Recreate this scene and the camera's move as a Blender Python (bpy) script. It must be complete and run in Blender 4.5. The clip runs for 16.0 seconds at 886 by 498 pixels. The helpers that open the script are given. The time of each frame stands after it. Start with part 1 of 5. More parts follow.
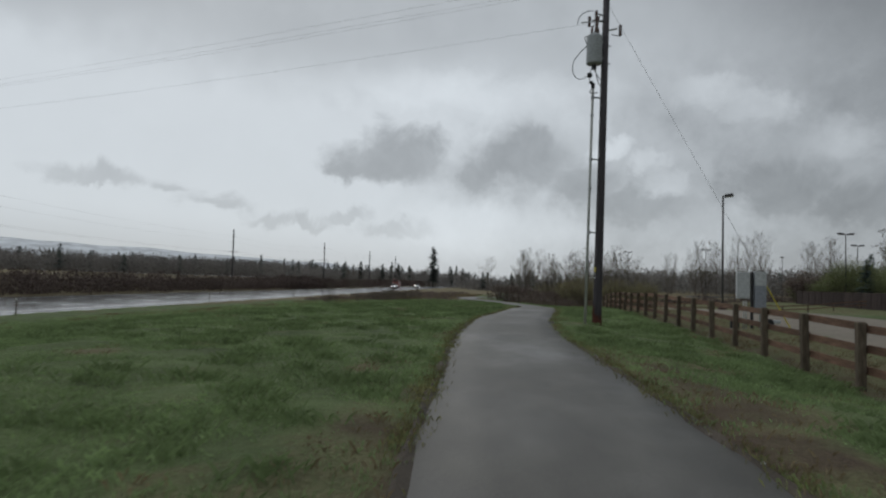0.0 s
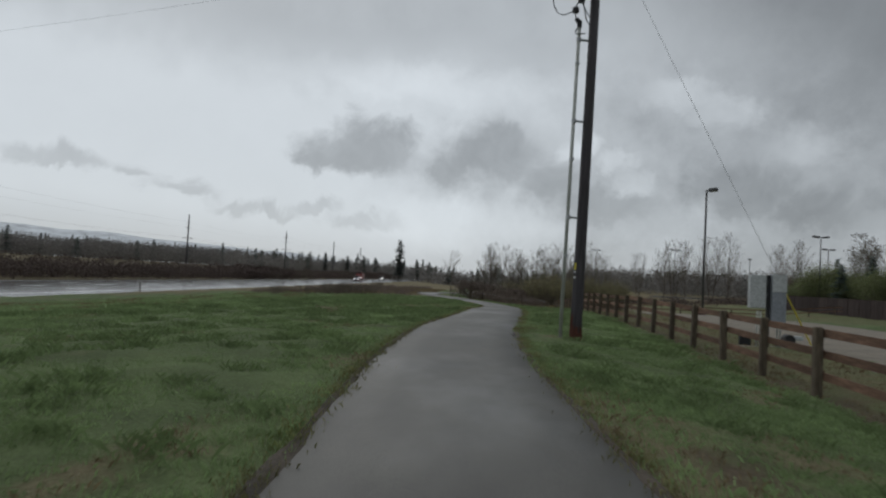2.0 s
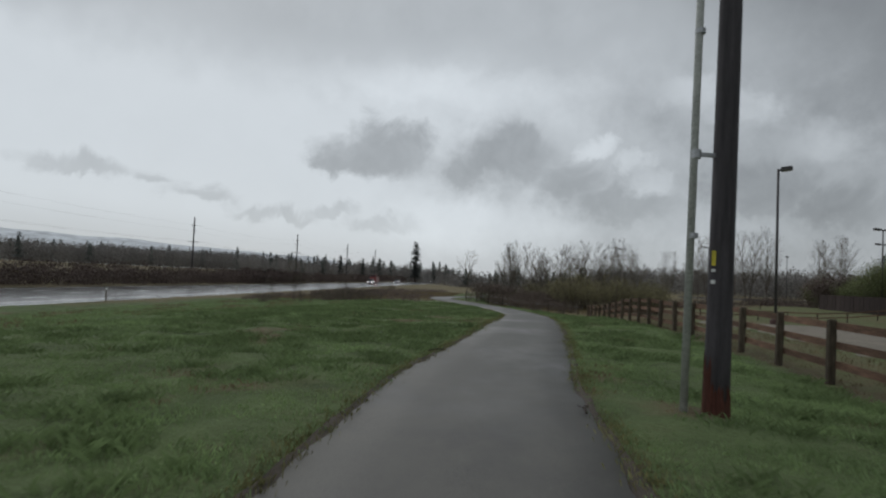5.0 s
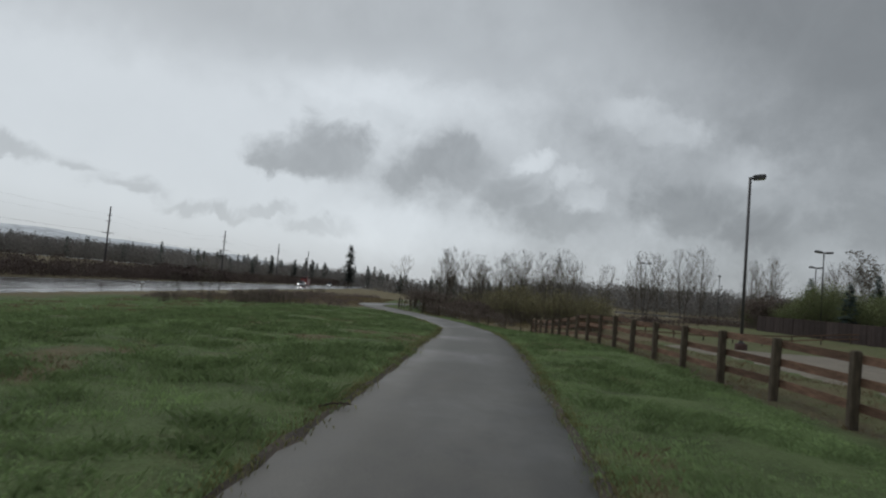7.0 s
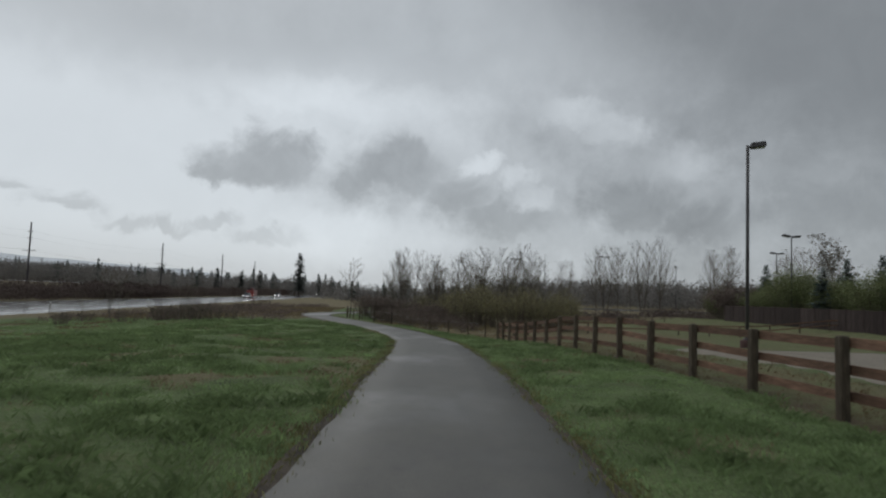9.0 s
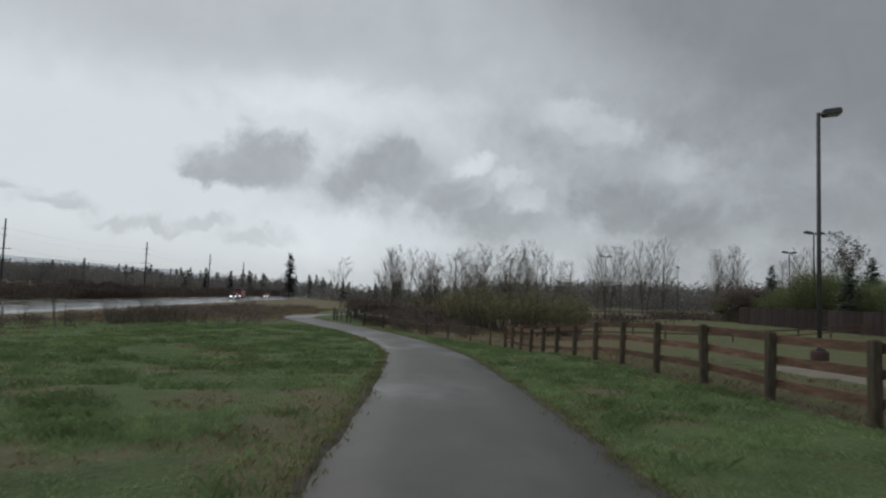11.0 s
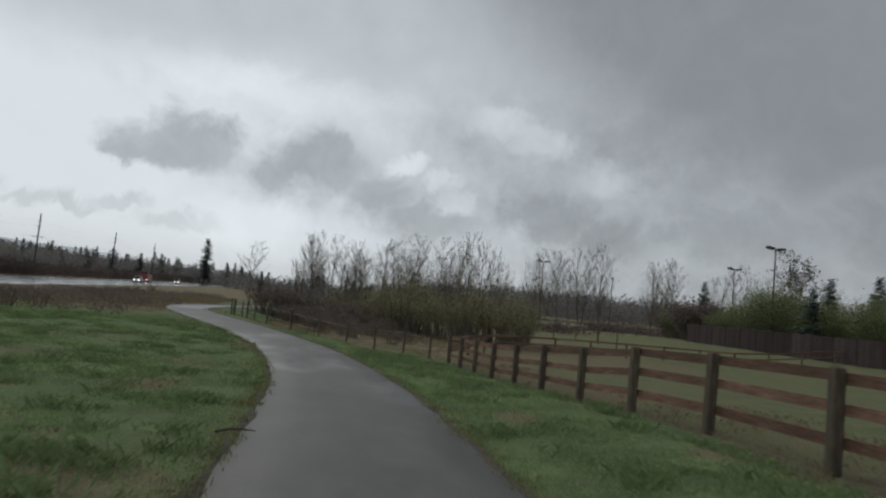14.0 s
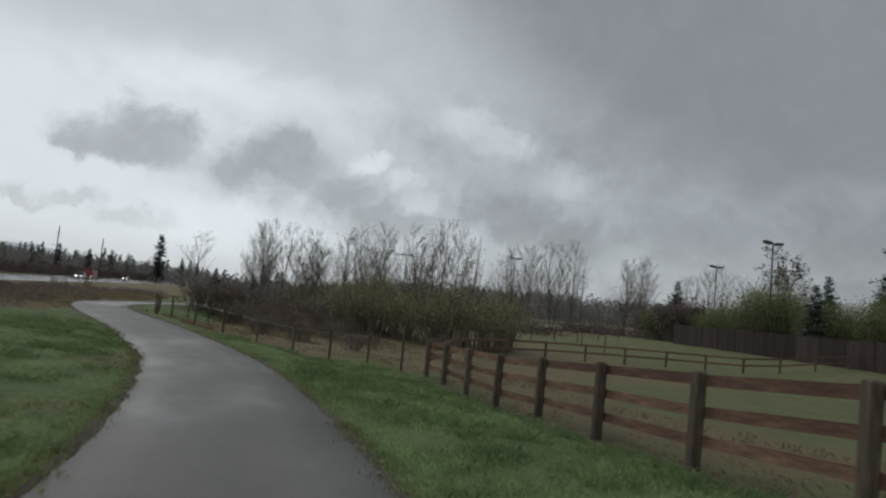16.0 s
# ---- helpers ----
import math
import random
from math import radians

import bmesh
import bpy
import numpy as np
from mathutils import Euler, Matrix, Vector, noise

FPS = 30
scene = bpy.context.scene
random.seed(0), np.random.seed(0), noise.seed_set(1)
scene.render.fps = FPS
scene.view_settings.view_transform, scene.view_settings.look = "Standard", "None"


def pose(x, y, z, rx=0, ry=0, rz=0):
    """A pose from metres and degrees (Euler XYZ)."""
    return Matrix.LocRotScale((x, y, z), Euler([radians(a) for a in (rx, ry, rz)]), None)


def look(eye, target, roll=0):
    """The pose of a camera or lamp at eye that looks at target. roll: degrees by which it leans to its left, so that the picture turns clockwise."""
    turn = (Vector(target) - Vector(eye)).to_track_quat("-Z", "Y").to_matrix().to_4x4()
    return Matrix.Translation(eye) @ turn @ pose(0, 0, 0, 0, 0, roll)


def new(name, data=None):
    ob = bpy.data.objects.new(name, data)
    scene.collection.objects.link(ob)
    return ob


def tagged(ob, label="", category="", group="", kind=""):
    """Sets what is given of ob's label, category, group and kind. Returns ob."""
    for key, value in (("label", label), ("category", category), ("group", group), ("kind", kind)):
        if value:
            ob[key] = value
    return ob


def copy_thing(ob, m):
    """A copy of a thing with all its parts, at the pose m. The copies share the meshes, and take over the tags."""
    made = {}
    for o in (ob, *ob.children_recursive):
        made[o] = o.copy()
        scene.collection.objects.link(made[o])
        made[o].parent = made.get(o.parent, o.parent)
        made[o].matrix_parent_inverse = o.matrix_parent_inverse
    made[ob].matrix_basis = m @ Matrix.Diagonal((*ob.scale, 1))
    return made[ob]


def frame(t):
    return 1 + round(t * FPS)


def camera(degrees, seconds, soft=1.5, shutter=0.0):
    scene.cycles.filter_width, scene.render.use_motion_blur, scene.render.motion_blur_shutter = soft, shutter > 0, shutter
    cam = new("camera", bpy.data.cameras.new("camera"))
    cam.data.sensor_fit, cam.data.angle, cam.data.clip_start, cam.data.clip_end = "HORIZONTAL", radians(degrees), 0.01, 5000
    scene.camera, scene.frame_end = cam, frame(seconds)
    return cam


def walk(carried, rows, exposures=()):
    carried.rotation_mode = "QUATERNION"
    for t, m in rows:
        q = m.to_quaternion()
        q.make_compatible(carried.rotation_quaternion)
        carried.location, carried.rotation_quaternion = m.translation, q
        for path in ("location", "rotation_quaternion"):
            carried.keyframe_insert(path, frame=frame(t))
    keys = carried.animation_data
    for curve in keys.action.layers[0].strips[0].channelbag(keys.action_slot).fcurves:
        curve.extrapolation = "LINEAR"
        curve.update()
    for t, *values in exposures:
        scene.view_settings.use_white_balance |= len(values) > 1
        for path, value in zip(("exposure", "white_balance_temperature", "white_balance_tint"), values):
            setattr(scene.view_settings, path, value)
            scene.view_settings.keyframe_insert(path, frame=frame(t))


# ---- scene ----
cam = camera(68.0, 16.0, soft=2.2, shutter=0.4)
PATH = [
    (0, (0.392, 0.753, 1.523), (0.128, 2.733, 1.625), 1.6),
    (0.5, (0.43, 2.136, 1.551), (0.228, 4.124, 1.641), 1.8),
    (1, (0.527, 3.476, 1.595), (0.411, 5.471, 1.689), 2.2),
    (1.5, (0.535, 4.888, 1.603), (0.423, 6.883, 1.695), 3.1),
    (2, (0.573, 6.161, 1.63), (0.406, 8.152, 1.717), 3.1),
    (2.5, (0.567, 7.501, 1.662), (0.352, 9.488, 1.748), 2.8),
    (3, (0.55, 8.86, 1.683), (0.322, 10.845, 1.769), 2.8),
    (3.2, (0.645, 9.509, 1.625), (0.397, 11.491, 1.722), 2.7),
    (5.3, (0.114, 15.413, 1.719), (-0.089, 17.4, 1.81), 2.3),
    (5.5, (0.068, 15.909, 1.68), (-0.077, 17.901, 1.775), 2.9),
    (6, (0.082, 17.403, 1.719), (0.005, 19.399, 1.825), 3.1),
    (6.5, (0.11, 18.961, 1.732), (0.074, 20.957, 1.848), 4.2),
    (7, (-0.087, 20.203, 1.693), (-0.115, 22.199, 1.816), 4.8),
    (7.5, (-0.108, 21.794, 1.675), (-0.231, 23.786, 1.798), 4.2),
    (8, (-0.128, 23.241, 1.674), (-0.154, 25.237, 1.801), 2.8),
    (8.5, (-0.055, 24.801, 1.674), (0.046, 26.794, 1.813), 1.9),
    (11, (-0.123, 31.983, 1.609), (0.018, 33.972, 1.756), 2.1),
    (11.5, (-0.098, 33.475, 1.623), (0.081, 35.461, 1.771), 2.3),
    (12, (0.014, 35.028, 1.599), (0.285, 37.003, 1.757), 3.3),
    (12.5, (0.068, 36.515, 1.597), (0.438, 38.474, 1.76), 3.1),
    (13, (0.117, 37.979, 1.584), (0.51, 39.932, 1.756), 4.1),
    (13.5, (0.149, 39.407, 1.534), (0.52, 41.365, 1.7), 5.1),
    (14, (0.332, 41.041, 1.505), (0.692, 43.002, 1.666), 5.5),
    (14.5, (0.433, 42.704, 1.474), (0.714, 44.678, 1.628), 6.0),
    (15, (0.561, 44.409, 1.417), (0.781, 46.391, 1.577), 6.2),
    (15.5, (0.818, 46.079, 1.363), (1.213, 48.031, 1.541), 5.5),
    (16, (1.151, 47.836, 1.301), (1.621, 49.772, 1.472), 5.7),
]
walk(cam, [(t, look(eye, target, roll)) for t, eye, target, roll in PATH], exposures=[(0.0, 0.0), (9.0, 0.03), (13.0, 0.14), (16.0, 0.16)])

# ---- world, sun, exposure ----


def cloudy_world():
    """An overcast sky: a thin clear-sky base under broken layers of cloud."""
    w = bpy.data.worlds.new("overcast_sky")
    scene.world = w
    w.use_nodes = True
    nt = w.node_tree
    nt.nodes.clear()
    N = nt.nodes.new

    def link(a, b):
        nt.links.new(a, b)

    def math_node(op, a, b=None, c=None, clamp=False):
        n = N("ShaderNodeMath")
        n.operation = op
        n.use_clamp = clamp
        for k, v in enumerate((a, b, c)):
            if v is None:
                continue
            if isinstance(v, (int, float)):
                n.inputs[k].default_value = v
            else:
                link(v, n.inputs[k])
        return n.outputs[0]

    def noise_node(vec, scale, detail=6.0, rough=0.55, dist=0.0):
        n = N("ShaderNodeTexNoise")
        n.inputs["Scale"].default_value = scale
        n.inputs["Detail"].default_value = detail
        n.inputs["Roughness"].default_value = rough
        n.inputs["Distortion"].default_value = dist
        link(vec, n.inputs["Vector"])
        return n.outputs["Fac"]

    def smooth(v, a, b, lo=0.0, hi=1.0):
        n = N("ShaderNodeMapRange")
        n.interpolation_type = "SMOOTHSTEP"
        for k, x in zip(("From Min", "From Max", "To Min", "To Max"), (a, b, lo, hi)):
            n.inputs[k].default_value = x
        link(v, n.inputs["Value"])
        return n.outputs["Result"]

    tc = N("ShaderNodeTexCoord")
    way = tc.outputs["Generated"]
    sep = N("ShaderNodeSeparateXYZ")
    link(way, sep.inputs[0])
    dx, dy, dz = sep.outputs
    # azimuth (to the right) and elevation in degrees
    az = math_node("MULTIPLY", math_node("ARCTAN2", dx, dy), 57.2958)
    el = math_node("MULTIPLY", math_node("ARCSINE", dz), 57.2958)
    broad = math_node("SUBTRACT", noise_node(way, 3.0, 4, 0.5), 0.5)
    lump = math_node("SUBTRACT", noise_node(way, 11.0, 7, 0.58), 0.5)
    fleck = math_node("SUBTRACT", noise_node(way, 27.0, 7, 0.62), 0.5)
    curl = math_node("SUBTRACT", noise_node(way, 13.0, 6, 0.6, 0.6), 0.5)
    azw = math_node("MULTIPLY_ADD", lump, 7.0, math_node("MULTIPLY_ADD", fleck, 2.2, az))
    elw = math_node("MULTIPLY_ADD", curl, 4.5, math_node("MULTIPLY_ADD", fleck, 1.6, el))

    def oval(a0, e0, ra, top, foot):
        """How deep inside one billow a direction lies: 1 at its heart, 0 at its rim; flatter below than above."""
        u = math_node("DIVIDE", math_node("SUBTRACT", azw, a0), ra)
        v = math_node("SUBTRACT", elw, e0)
        v = math_node("MAXIMUM", math_node("DIVIDE", v, top), math_node("DIVIDE", v, -foot))
        return math_node("SUBTRACT", 1.0, math_node("MULTIPLY_ADD", u, u, math_node("MULTIPLY", v, v)))

    def cluster(ovals):
        d = oval(*ovals[0])
        for o in ovals[1:]:
            n = N("ShaderNodeMath")
            n.operation = "SMOOTH_MAX"
            link(d, n.inputs[0])
            link(oval(*o), n.inputs[1])
            n.inputs[2].default_value = 0.25
            d = n.outputs[0]
        return d

    def blend(value, mask, to):
        """value, drawn towards the brightness of a cloud where mask is 1."""
        return math_node("MULTIPLY_ADD", mask, math_node("SUBTRACT", to, value), value)

    # bright open sky low on one side, a thicker veil to the other
    veil = smooth(math_node("MULTIPLY_ADD", broad, 16.0, az), -14.0, 26.0)
    value = math_node("SUBTRACT", SKY_OPEN, math_node("MULTIPLY", veil, SKY_VEIL))
    value = math_node("MULTIPLY_ADD", math_node("MULTIPLY_ADD", fleck, 0.45, lump), smooth(az, -25.0, 15.0, -0.05, -0.34), value)
    # high grey sheet over the whole view
    high = smooth(math_node("MULTIPLY_ADD", broad, 9.0, math_node("MULTIPLY_ADD", lump, 5.0, el)), 15.0, 21.5)
    value = blend(value, high, math_node("MULTIPLY_ADD", lump, 0.16, SKY_HIGH))
    # haze along the horizon
    value = blend(value, smooth(math_node("MULTIPLY_ADD", az, 0.06, el), 3.6, -0.5, 0.0, 0.55), SKY_HAZE)
    # heavy rain cloud with a slanting lower edge, thinning out overhead
    rim = math_node("ADD", math_node("MULTIPLY_ADD", az, 0.72, el), -32.9)
    rim = math_node("MULTIPLY_ADD", lump, 7.0, math_node("MULTIPLY_ADD", fleck, 2.5, rim))
    heavy = math_node("MULTIPLY", smooth(rim, -6.0, 9.0), smooth(el, 46.0, 30.0))
    value = blend(value, heavy, math_node("MULTIPLY_ADD", curl, 0.06, SKY_HEAVY))
    # billowing low clouds: bright rims above, grey hearts, flat feet
    for ovals, dark, strength, crisp in SKY_CLUSTERS:
        d = math_node("MULTIPLY_ADD", fleck, 0.9, cluster(ovals))
        tone = math_node("MULTIPLY_ADD", curl, 0.22, smooth(d, 0.0, 0.9, dark + 0.11, dark))
        value = blend(value, smooth(d, -crisp, crisp, 0.0, strength), tone)
    for a0, e0, ra, re, gain in SKY_GAPS:
        d = math_node("MULTIPLY_ADD", fleck, 1.2, oval(a0, e0, ra, re, re))
        value = math_node("ADD", value, smooth(d, -0.7, 1.0, 0.0, gain))
    value = math_node("MAXIMUM", value, 0.12)
    mul = N("ShaderNodeVectorMath")
    mul.operation = "SCALE"
    mul.inputs[0].default_value = (0.890, 0.958, 1.015)
    link(value, mul.inputs["Scale"])
    sky = N("ShaderNodeTexSky")
    sky.sky_type = "NISHITA"
    sky.sun_disc = False
    sky.sun_elevation = SUN_EL
    sky.sun_rotation = SUN_AZ
    bg_sky, bg_cloud = N("ShaderNodeBackground"), N("ShaderNodeBackground")
    link(sky.outputs[0], bg_sky.inputs["Color"])
    bg_sky.inputs["Strength"].default_value = 0.08
    link(mul.outputs[0], bg_cloud.inputs["Color"])
    bg_cloud.inputs["Strength"].default_value = 1.0
    mix = N("ShaderNodeMixShader")
    mix.inputs[0].default_value = 0.95
    link(bg_sky.outputs[0], mix.inputs[1])
    link(bg_cloud.outputs[0], mix.inputs[2])
    out = N("ShaderNodeOutputWorld")
    link(mix.outputs[0], out.inputs["Surface"])


SUN_EL, SUN_AZ = radians(40), radians(-30)
SKY_OPEN, SKY_VEIL, SKY_HIGH, SKY_HAZE, SKY_HEAVY = 0.69, 0.29, 0.49, 0.47, 0.25
# each cluster: billows (azimuth, elevation, half width, height above, depth below), darkness at heart, cover, softness of rim
SKY_CLUSTERS = [
    ([(-1.0, 9.6, 8.0, 3.6, 3.0), (8.5, 8.4, 9.0, 3.4, 3.6)], 0.42, 0.55, 1.0),
    ([(-12.8, 10.1, 5.4, 2.5, 1.9), (-13.0, 11.0, 3.0, 2.7, 2.0), (-10.0, 11.0, 2.4, 2.4, 2.4), (-16.2, 9.7, 2.0, 1.2, 0.9)], 0.36, 0.88, 0.55),
    ([(-0.5, 10.5, 4.6, 3.4, 2.5), (-0.2, 12.2, 2.2, 2.1, 2.0), (4.2, 9.3, 4.2, 2.1, 2.5), (9.2, 7.4, 5.0, 1.8, 2.6), (-4.0, 9.6, 2.6, 2.0, 1.5)], 0.36, 0.86, 0.70),
    ([(19.3, 8.0, 5.0, 2.8, 2.3), (24.6, 6.6, 4.0, 2.2, 1.8)], 0.27, 0.80, 0.8),
    ([(34.0, 7.5, 7.0, 3.4, 3.0), (46.0, 8.0, 8.0, 4.0, 3.0)], 0.29, 0.6, 0.9),
    ([(-36.0, 7.2, 4.4, 0.9, 0.6), (-30.6, 6.9, 1.7, 0.9, 0.5), (-26.8, 5.9, 3.0, 1.0, 0.6), (-22.4, 5.0, 2.8, 0.7, 0.5), (-19.0, 4.9, 2.0, 0.9, 0.5)], 0.46, 0.65, 0.9),
    ([(-16.2, 5.5, 2.0, 0.7, 0.5), (-12.2, 4.5, 3.0, 0.9, 0.7)], 0.48, 0.6, 0.9),
]
# thin bright places: azimuth, elevation, half width, half height, gain
SKY_GAPS = [
    (6.6, 12.0, 1.8, 0.9, 0.15), (9.8, 10.6, 1.8, 0.9, 0.14), (11.6, 9.0, 1.4, 1.0, 0.10), (15.0, 16.0, 3.0, 1.1, 0.10), (18.0, 14.4, 2.4, 1.3, 0.10),
    (24.0, 11.5, 3.0, 1.4, 0.07), (-3.0, 4.6, 9.0, 2.2, 0.07), (-6.0, 16.4, 13.0, 1.6, 0.06),
]
cloudy_world()

sun_data = bpy.data.lights.new("sun", "SUN")
sun_data.energy, sun_data.angle, sun_data.color = 0.5, radians(40), (1.0, 0.97, 0.93)
sun = new("sun", sun_data)
sun.matrix_world = look((0, 0, 60), (60 * math.sin(radians(30)), -60 * math.cos(radians(30)), 10))


# ---- materials ----
def material(name, base, rough=0.8, bump=0.3, scale=6.0, fine=60.0, dark=0.6, light=1.25, tint=None, metal=0.0,
             stretch=(1, 1, 1), spec=0.4, per_object=0.0, per_island=0.0, distance=0.02, patch=0.0, patch_scale=0.5, coords="Object", layers=(), wet=0.0, thin=0.0):
    """A surface with variation at two scales, an optional second tint in patches, and fine relief."""
    m = bpy.data.materials.new(name)
    m.use_nodes = True
    nt = m.node_tree
    b = nt.nodes["Principled BSDF"]
    N = nt.nodes.new
    L = nt.links.new
    tc, mp = N("ShaderNodeTexCoord"), N("ShaderNodeMapping")
    mp.inputs["Scale"].default_value = stretch
    L(tc.outputs[coords], mp.inputs["Vector"])

    def tex(sc, det=5.0, ro=0.6):
        n = N("ShaderNodeTexNoise")
        n.inputs["Scale"].default_value, n.inputs["Detail"].default_value, n.inputs["Roughness"].default_value = sc, det, ro
        L(mp.outputs[0], n.inputs["Vector"])
        return n.outputs["Fac"]

    n1, n2 = tex(scale), tex(fine, 3.0)
    r1 = N("ShaderNodeValToRGB")
    r1.color_ramp.elements[0].position, r1.color_ramp.elements[1].position = 0.3, 0.72
    r1.color_ramp.elements[0].color = (*[c * dark for c in base], 1)
    r1.color_ramp.elements[1].color = (*[min(c * light, 1) for c in base], 1)
    L(n1, r1.inputs[0])
    col = r1.outputs[0]
    if tint:
        mx = N("ShaderNodeMix")
        mx.data_type = "RGBA"
        n3 = tex(patch_scale, 6.0, 0.65)
        mr = N("ShaderNodeMapRange")
        mr.interpolation_type = "SMOOTHSTEP"
        mr.inputs["From Min"].default_value, mr.inputs["From Max"].default_value = 0.62 - patch, 0.78 - patch
        L(n3, mr.inputs["Value"])
        L(mr.outputs[0], mx.inputs["Factor"])
        L(col, mx.inputs["A"])
        mx.inputs["B"].default_value = (*tint, 1)
        col = mx.outputs["Result"]
    for attr, tone in layers:
        at = N("ShaderNodeAttribute")
        at.attribute_name = attr
        mx = N("ShaderNodeMix")
        mx.data_type = "RGBA"
        mr = N("ShaderNodeMapRange")
        mr.interpolation_type = "SMOOTHSTEP"
        mr.inputs["From Min"].default_value, mr.inputs["From Max"].default_value = 0.35, 0.95
        ad = N("ShaderNodeMath")
        ad.operation = "MULTIPLY_ADD"
        ad.inputs[1].default_value = 0.9
        L(tex(2.2, 6.0, 0.7), ad.inputs[0])
        sb = N("ShaderNodeMath")
        sb.operation = "SUBTRACT"
        sb.inputs[1].default_value = 0.28
        L(at.outputs["Fac"], sb.inputs[0])
        L(sb.outputs[0], ad.inputs[2])
        L(ad.outputs[0], mr.inputs["Value"])
        L(mr.outputs[0], mx.inputs["Factor"])
        L(col, mx.inputs["A"])
        mx.inputs["B"].default_value = (*tone, 1)
        col = mx.outputs["Result"]
    fm = N("ShaderNodeMix")
    fm.data_type, fm.blend_type = "RGBA", "MULTIPLY"
    fm.inputs["Factor"].default_value = 0.6
    r2 = N("ShaderNodeValToRGB")
    r2.color_ramp.elements[0].position, r2.color_ramp.elements[1].position = 0.3, 0.7
    r2.color_ramp.elements[0].color, r2.color_ramp.elements[1].color = (0.55, 0.55, 0.55, 1), (1.3, 1.3, 1.3, 1)
    L(n2, r2.inputs[0])
    L(col, fm.inputs["A"])
    L(r2.outputs[0], fm.inputs["B"])
    col = fm.outputs["Result"]
    for amount, kind in ((per_object, "object"), (per_island, "island")):
        if not amount:
            continue
        if kind == "object":
            src = N("ShaderNodeObjectInfo").outputs["Random"]
        else:
            src = N("ShaderNodeNewGeometry").outputs["Random Per Island"]
        hv = N("ShaderNodeHueSaturation")
        mr = N("ShaderNodeMapRange")
        mr.inputs["To Min"].default_value, mr.inputs["To Max"].default_value = 1 - amount, 1 + amount
        L(src, mr.inputs["Value"])
        L(mr.outputs[0], hv.inputs["Value"])
        L(col, hv.inputs["Color"])
        col = hv.outputs[0]
    L(col, b.inputs["Base Color"])
    rr = N("ShaderNodeMapRange")
    rr.inputs["To Min"].default_value, rr.inputs["To Max"].default_value = max(rough - 0.15, 0.02), min(rough + 0.12, 1)
    L(n1, rr.inputs["Value"])
    ro = rr.outputs[0]
    if wet:
        wr = N("ShaderNodeMapRange")
        wr.interpolation_type = "SMOOTHSTEP"
        wr.inputs["From Min"].default_value, wr.inputs["From Max"].default_value = 0.46, 0.66
        wr.inputs["To Max"].default_value = wet
        L(tex(0.22, 5.0, 0.6), wr.inputs["Value"])
        sb = N("ShaderNodeMath")
        sb.operation = "SUBTRACT"
        L(ro, sb.inputs[0])
        L(wr.outputs[0], sb.inputs[1])
        ro = sb.outputs[0]
    L(ro, b.inputs["Roughness"])
    b.inputs["Metallic"].default_value = metal
    b.inputs["Specular IOR Level"].default_value = spec
    if bump:
        bp = N("ShaderNodeBump")
        bp.inputs["Strength"].default_value, bp.inputs["Distance"].default_value = bump, distance
        ad = N("ShaderNodeMath")
        ad.operation = "ADD"
        L(n1, ad.inputs[0])
        L(n2, ad.inputs[1])
        L(ad.outputs[0], bp.inputs["Height"])
        L(bp.outputs[0], b.inputs["Normal"])
    if thin:
        # light that passes through a leaf or a blade
        tl, ms = N("ShaderNodeBsdfTranslucent"), N("ShaderNodeMixShader")
        ms.inputs[0].default_value = thin
        L(col, tl.inputs["Color"])
        L(b.outputs[0], ms.inputs[1])
        L(tl.outputs[0], ms.inputs[2])
        L(ms.outputs[0], nt.nodes["Material Output"].inputs["Surface"])
    return m


M_GROUND = material("turf", (0.142, 0.190, 0.082), 0.95, 1.0, 0.9, 22, 0.62, 1.25, tint=(0.178, 0.175, 0.092), patch=0.05, patch_scale=0.42, spec=0.12, distance=0.08,
                    layers=(("dry", (0.195, 0.165, 0.098)), ("soil", (0.112, 0.084, 0.060))))
M_TUSSOCK = material("tussock_blade", (0.185, 0.252, 0.112), 0.75, 0, 0.5, 4, 0.75, 1.2, spec=0.15, per_island=0.12, thin=0.35)
M_BLADE = material("grass_blade", (0.252, 0.342, 0.156), 0.75, 0, 0.5, 4, 0.72, 1.25, tint=(0.30, 0.275, 0.155), patch=0.03, patch_scale=0.3, spec=0.15, per_island=0.12, thin=0.35)
M_DRY = material("dry_grass", (0.23, 0.185, 0.11), 0.85, 0, 0.8, 6, 0.7, 1.25, tint=(0.18, 0.105, 0.07), patch=0.05, patch_scale=0.15, spec=0.1, per_island=0.2, thin=0.25)
M_ASPHALT = material("path_asphalt", (0.095, 0.091, 0.080), 0.62, 0.6, 1.8, 90, 0.66, 1.30, tint=(0.068, 0.066, 0.061), patch=0.08, patch_scale=0.6, spec=0.38, distance=0.005, wet=0.22, stretch=(1, 0.5, 1))
M_HIGHWAY = material("wet_highway", (0.085, 0.085, 0.085), 0.11, 0.03, 0.2, 30, 0.8, 1.2, spec=1.0, distance=0.004)
M_PAINT = material("road_paint", (0.7, 0.7, 0.68), 0.4, 0.1, 1.0, 20, 0.7, 1.1)
# pale blue-grey base colour stands in for rain haze over the hill
M_HAZE = material("haze_toned_hill", (0.70, 0.73, 0.76), 0.95, 0, 0.0012, 0.02, 0.98, 1.02, spec=0.0)
M_GRAVEL = material("gravel", (0.240, 0.208, 0.165), 0.9, 0.8, 1.2, 26, 0.75, 1.15, tint=(0.16, 0.14, 0.095), patch=0.06, patch_scale=0.35, distance=0.03)
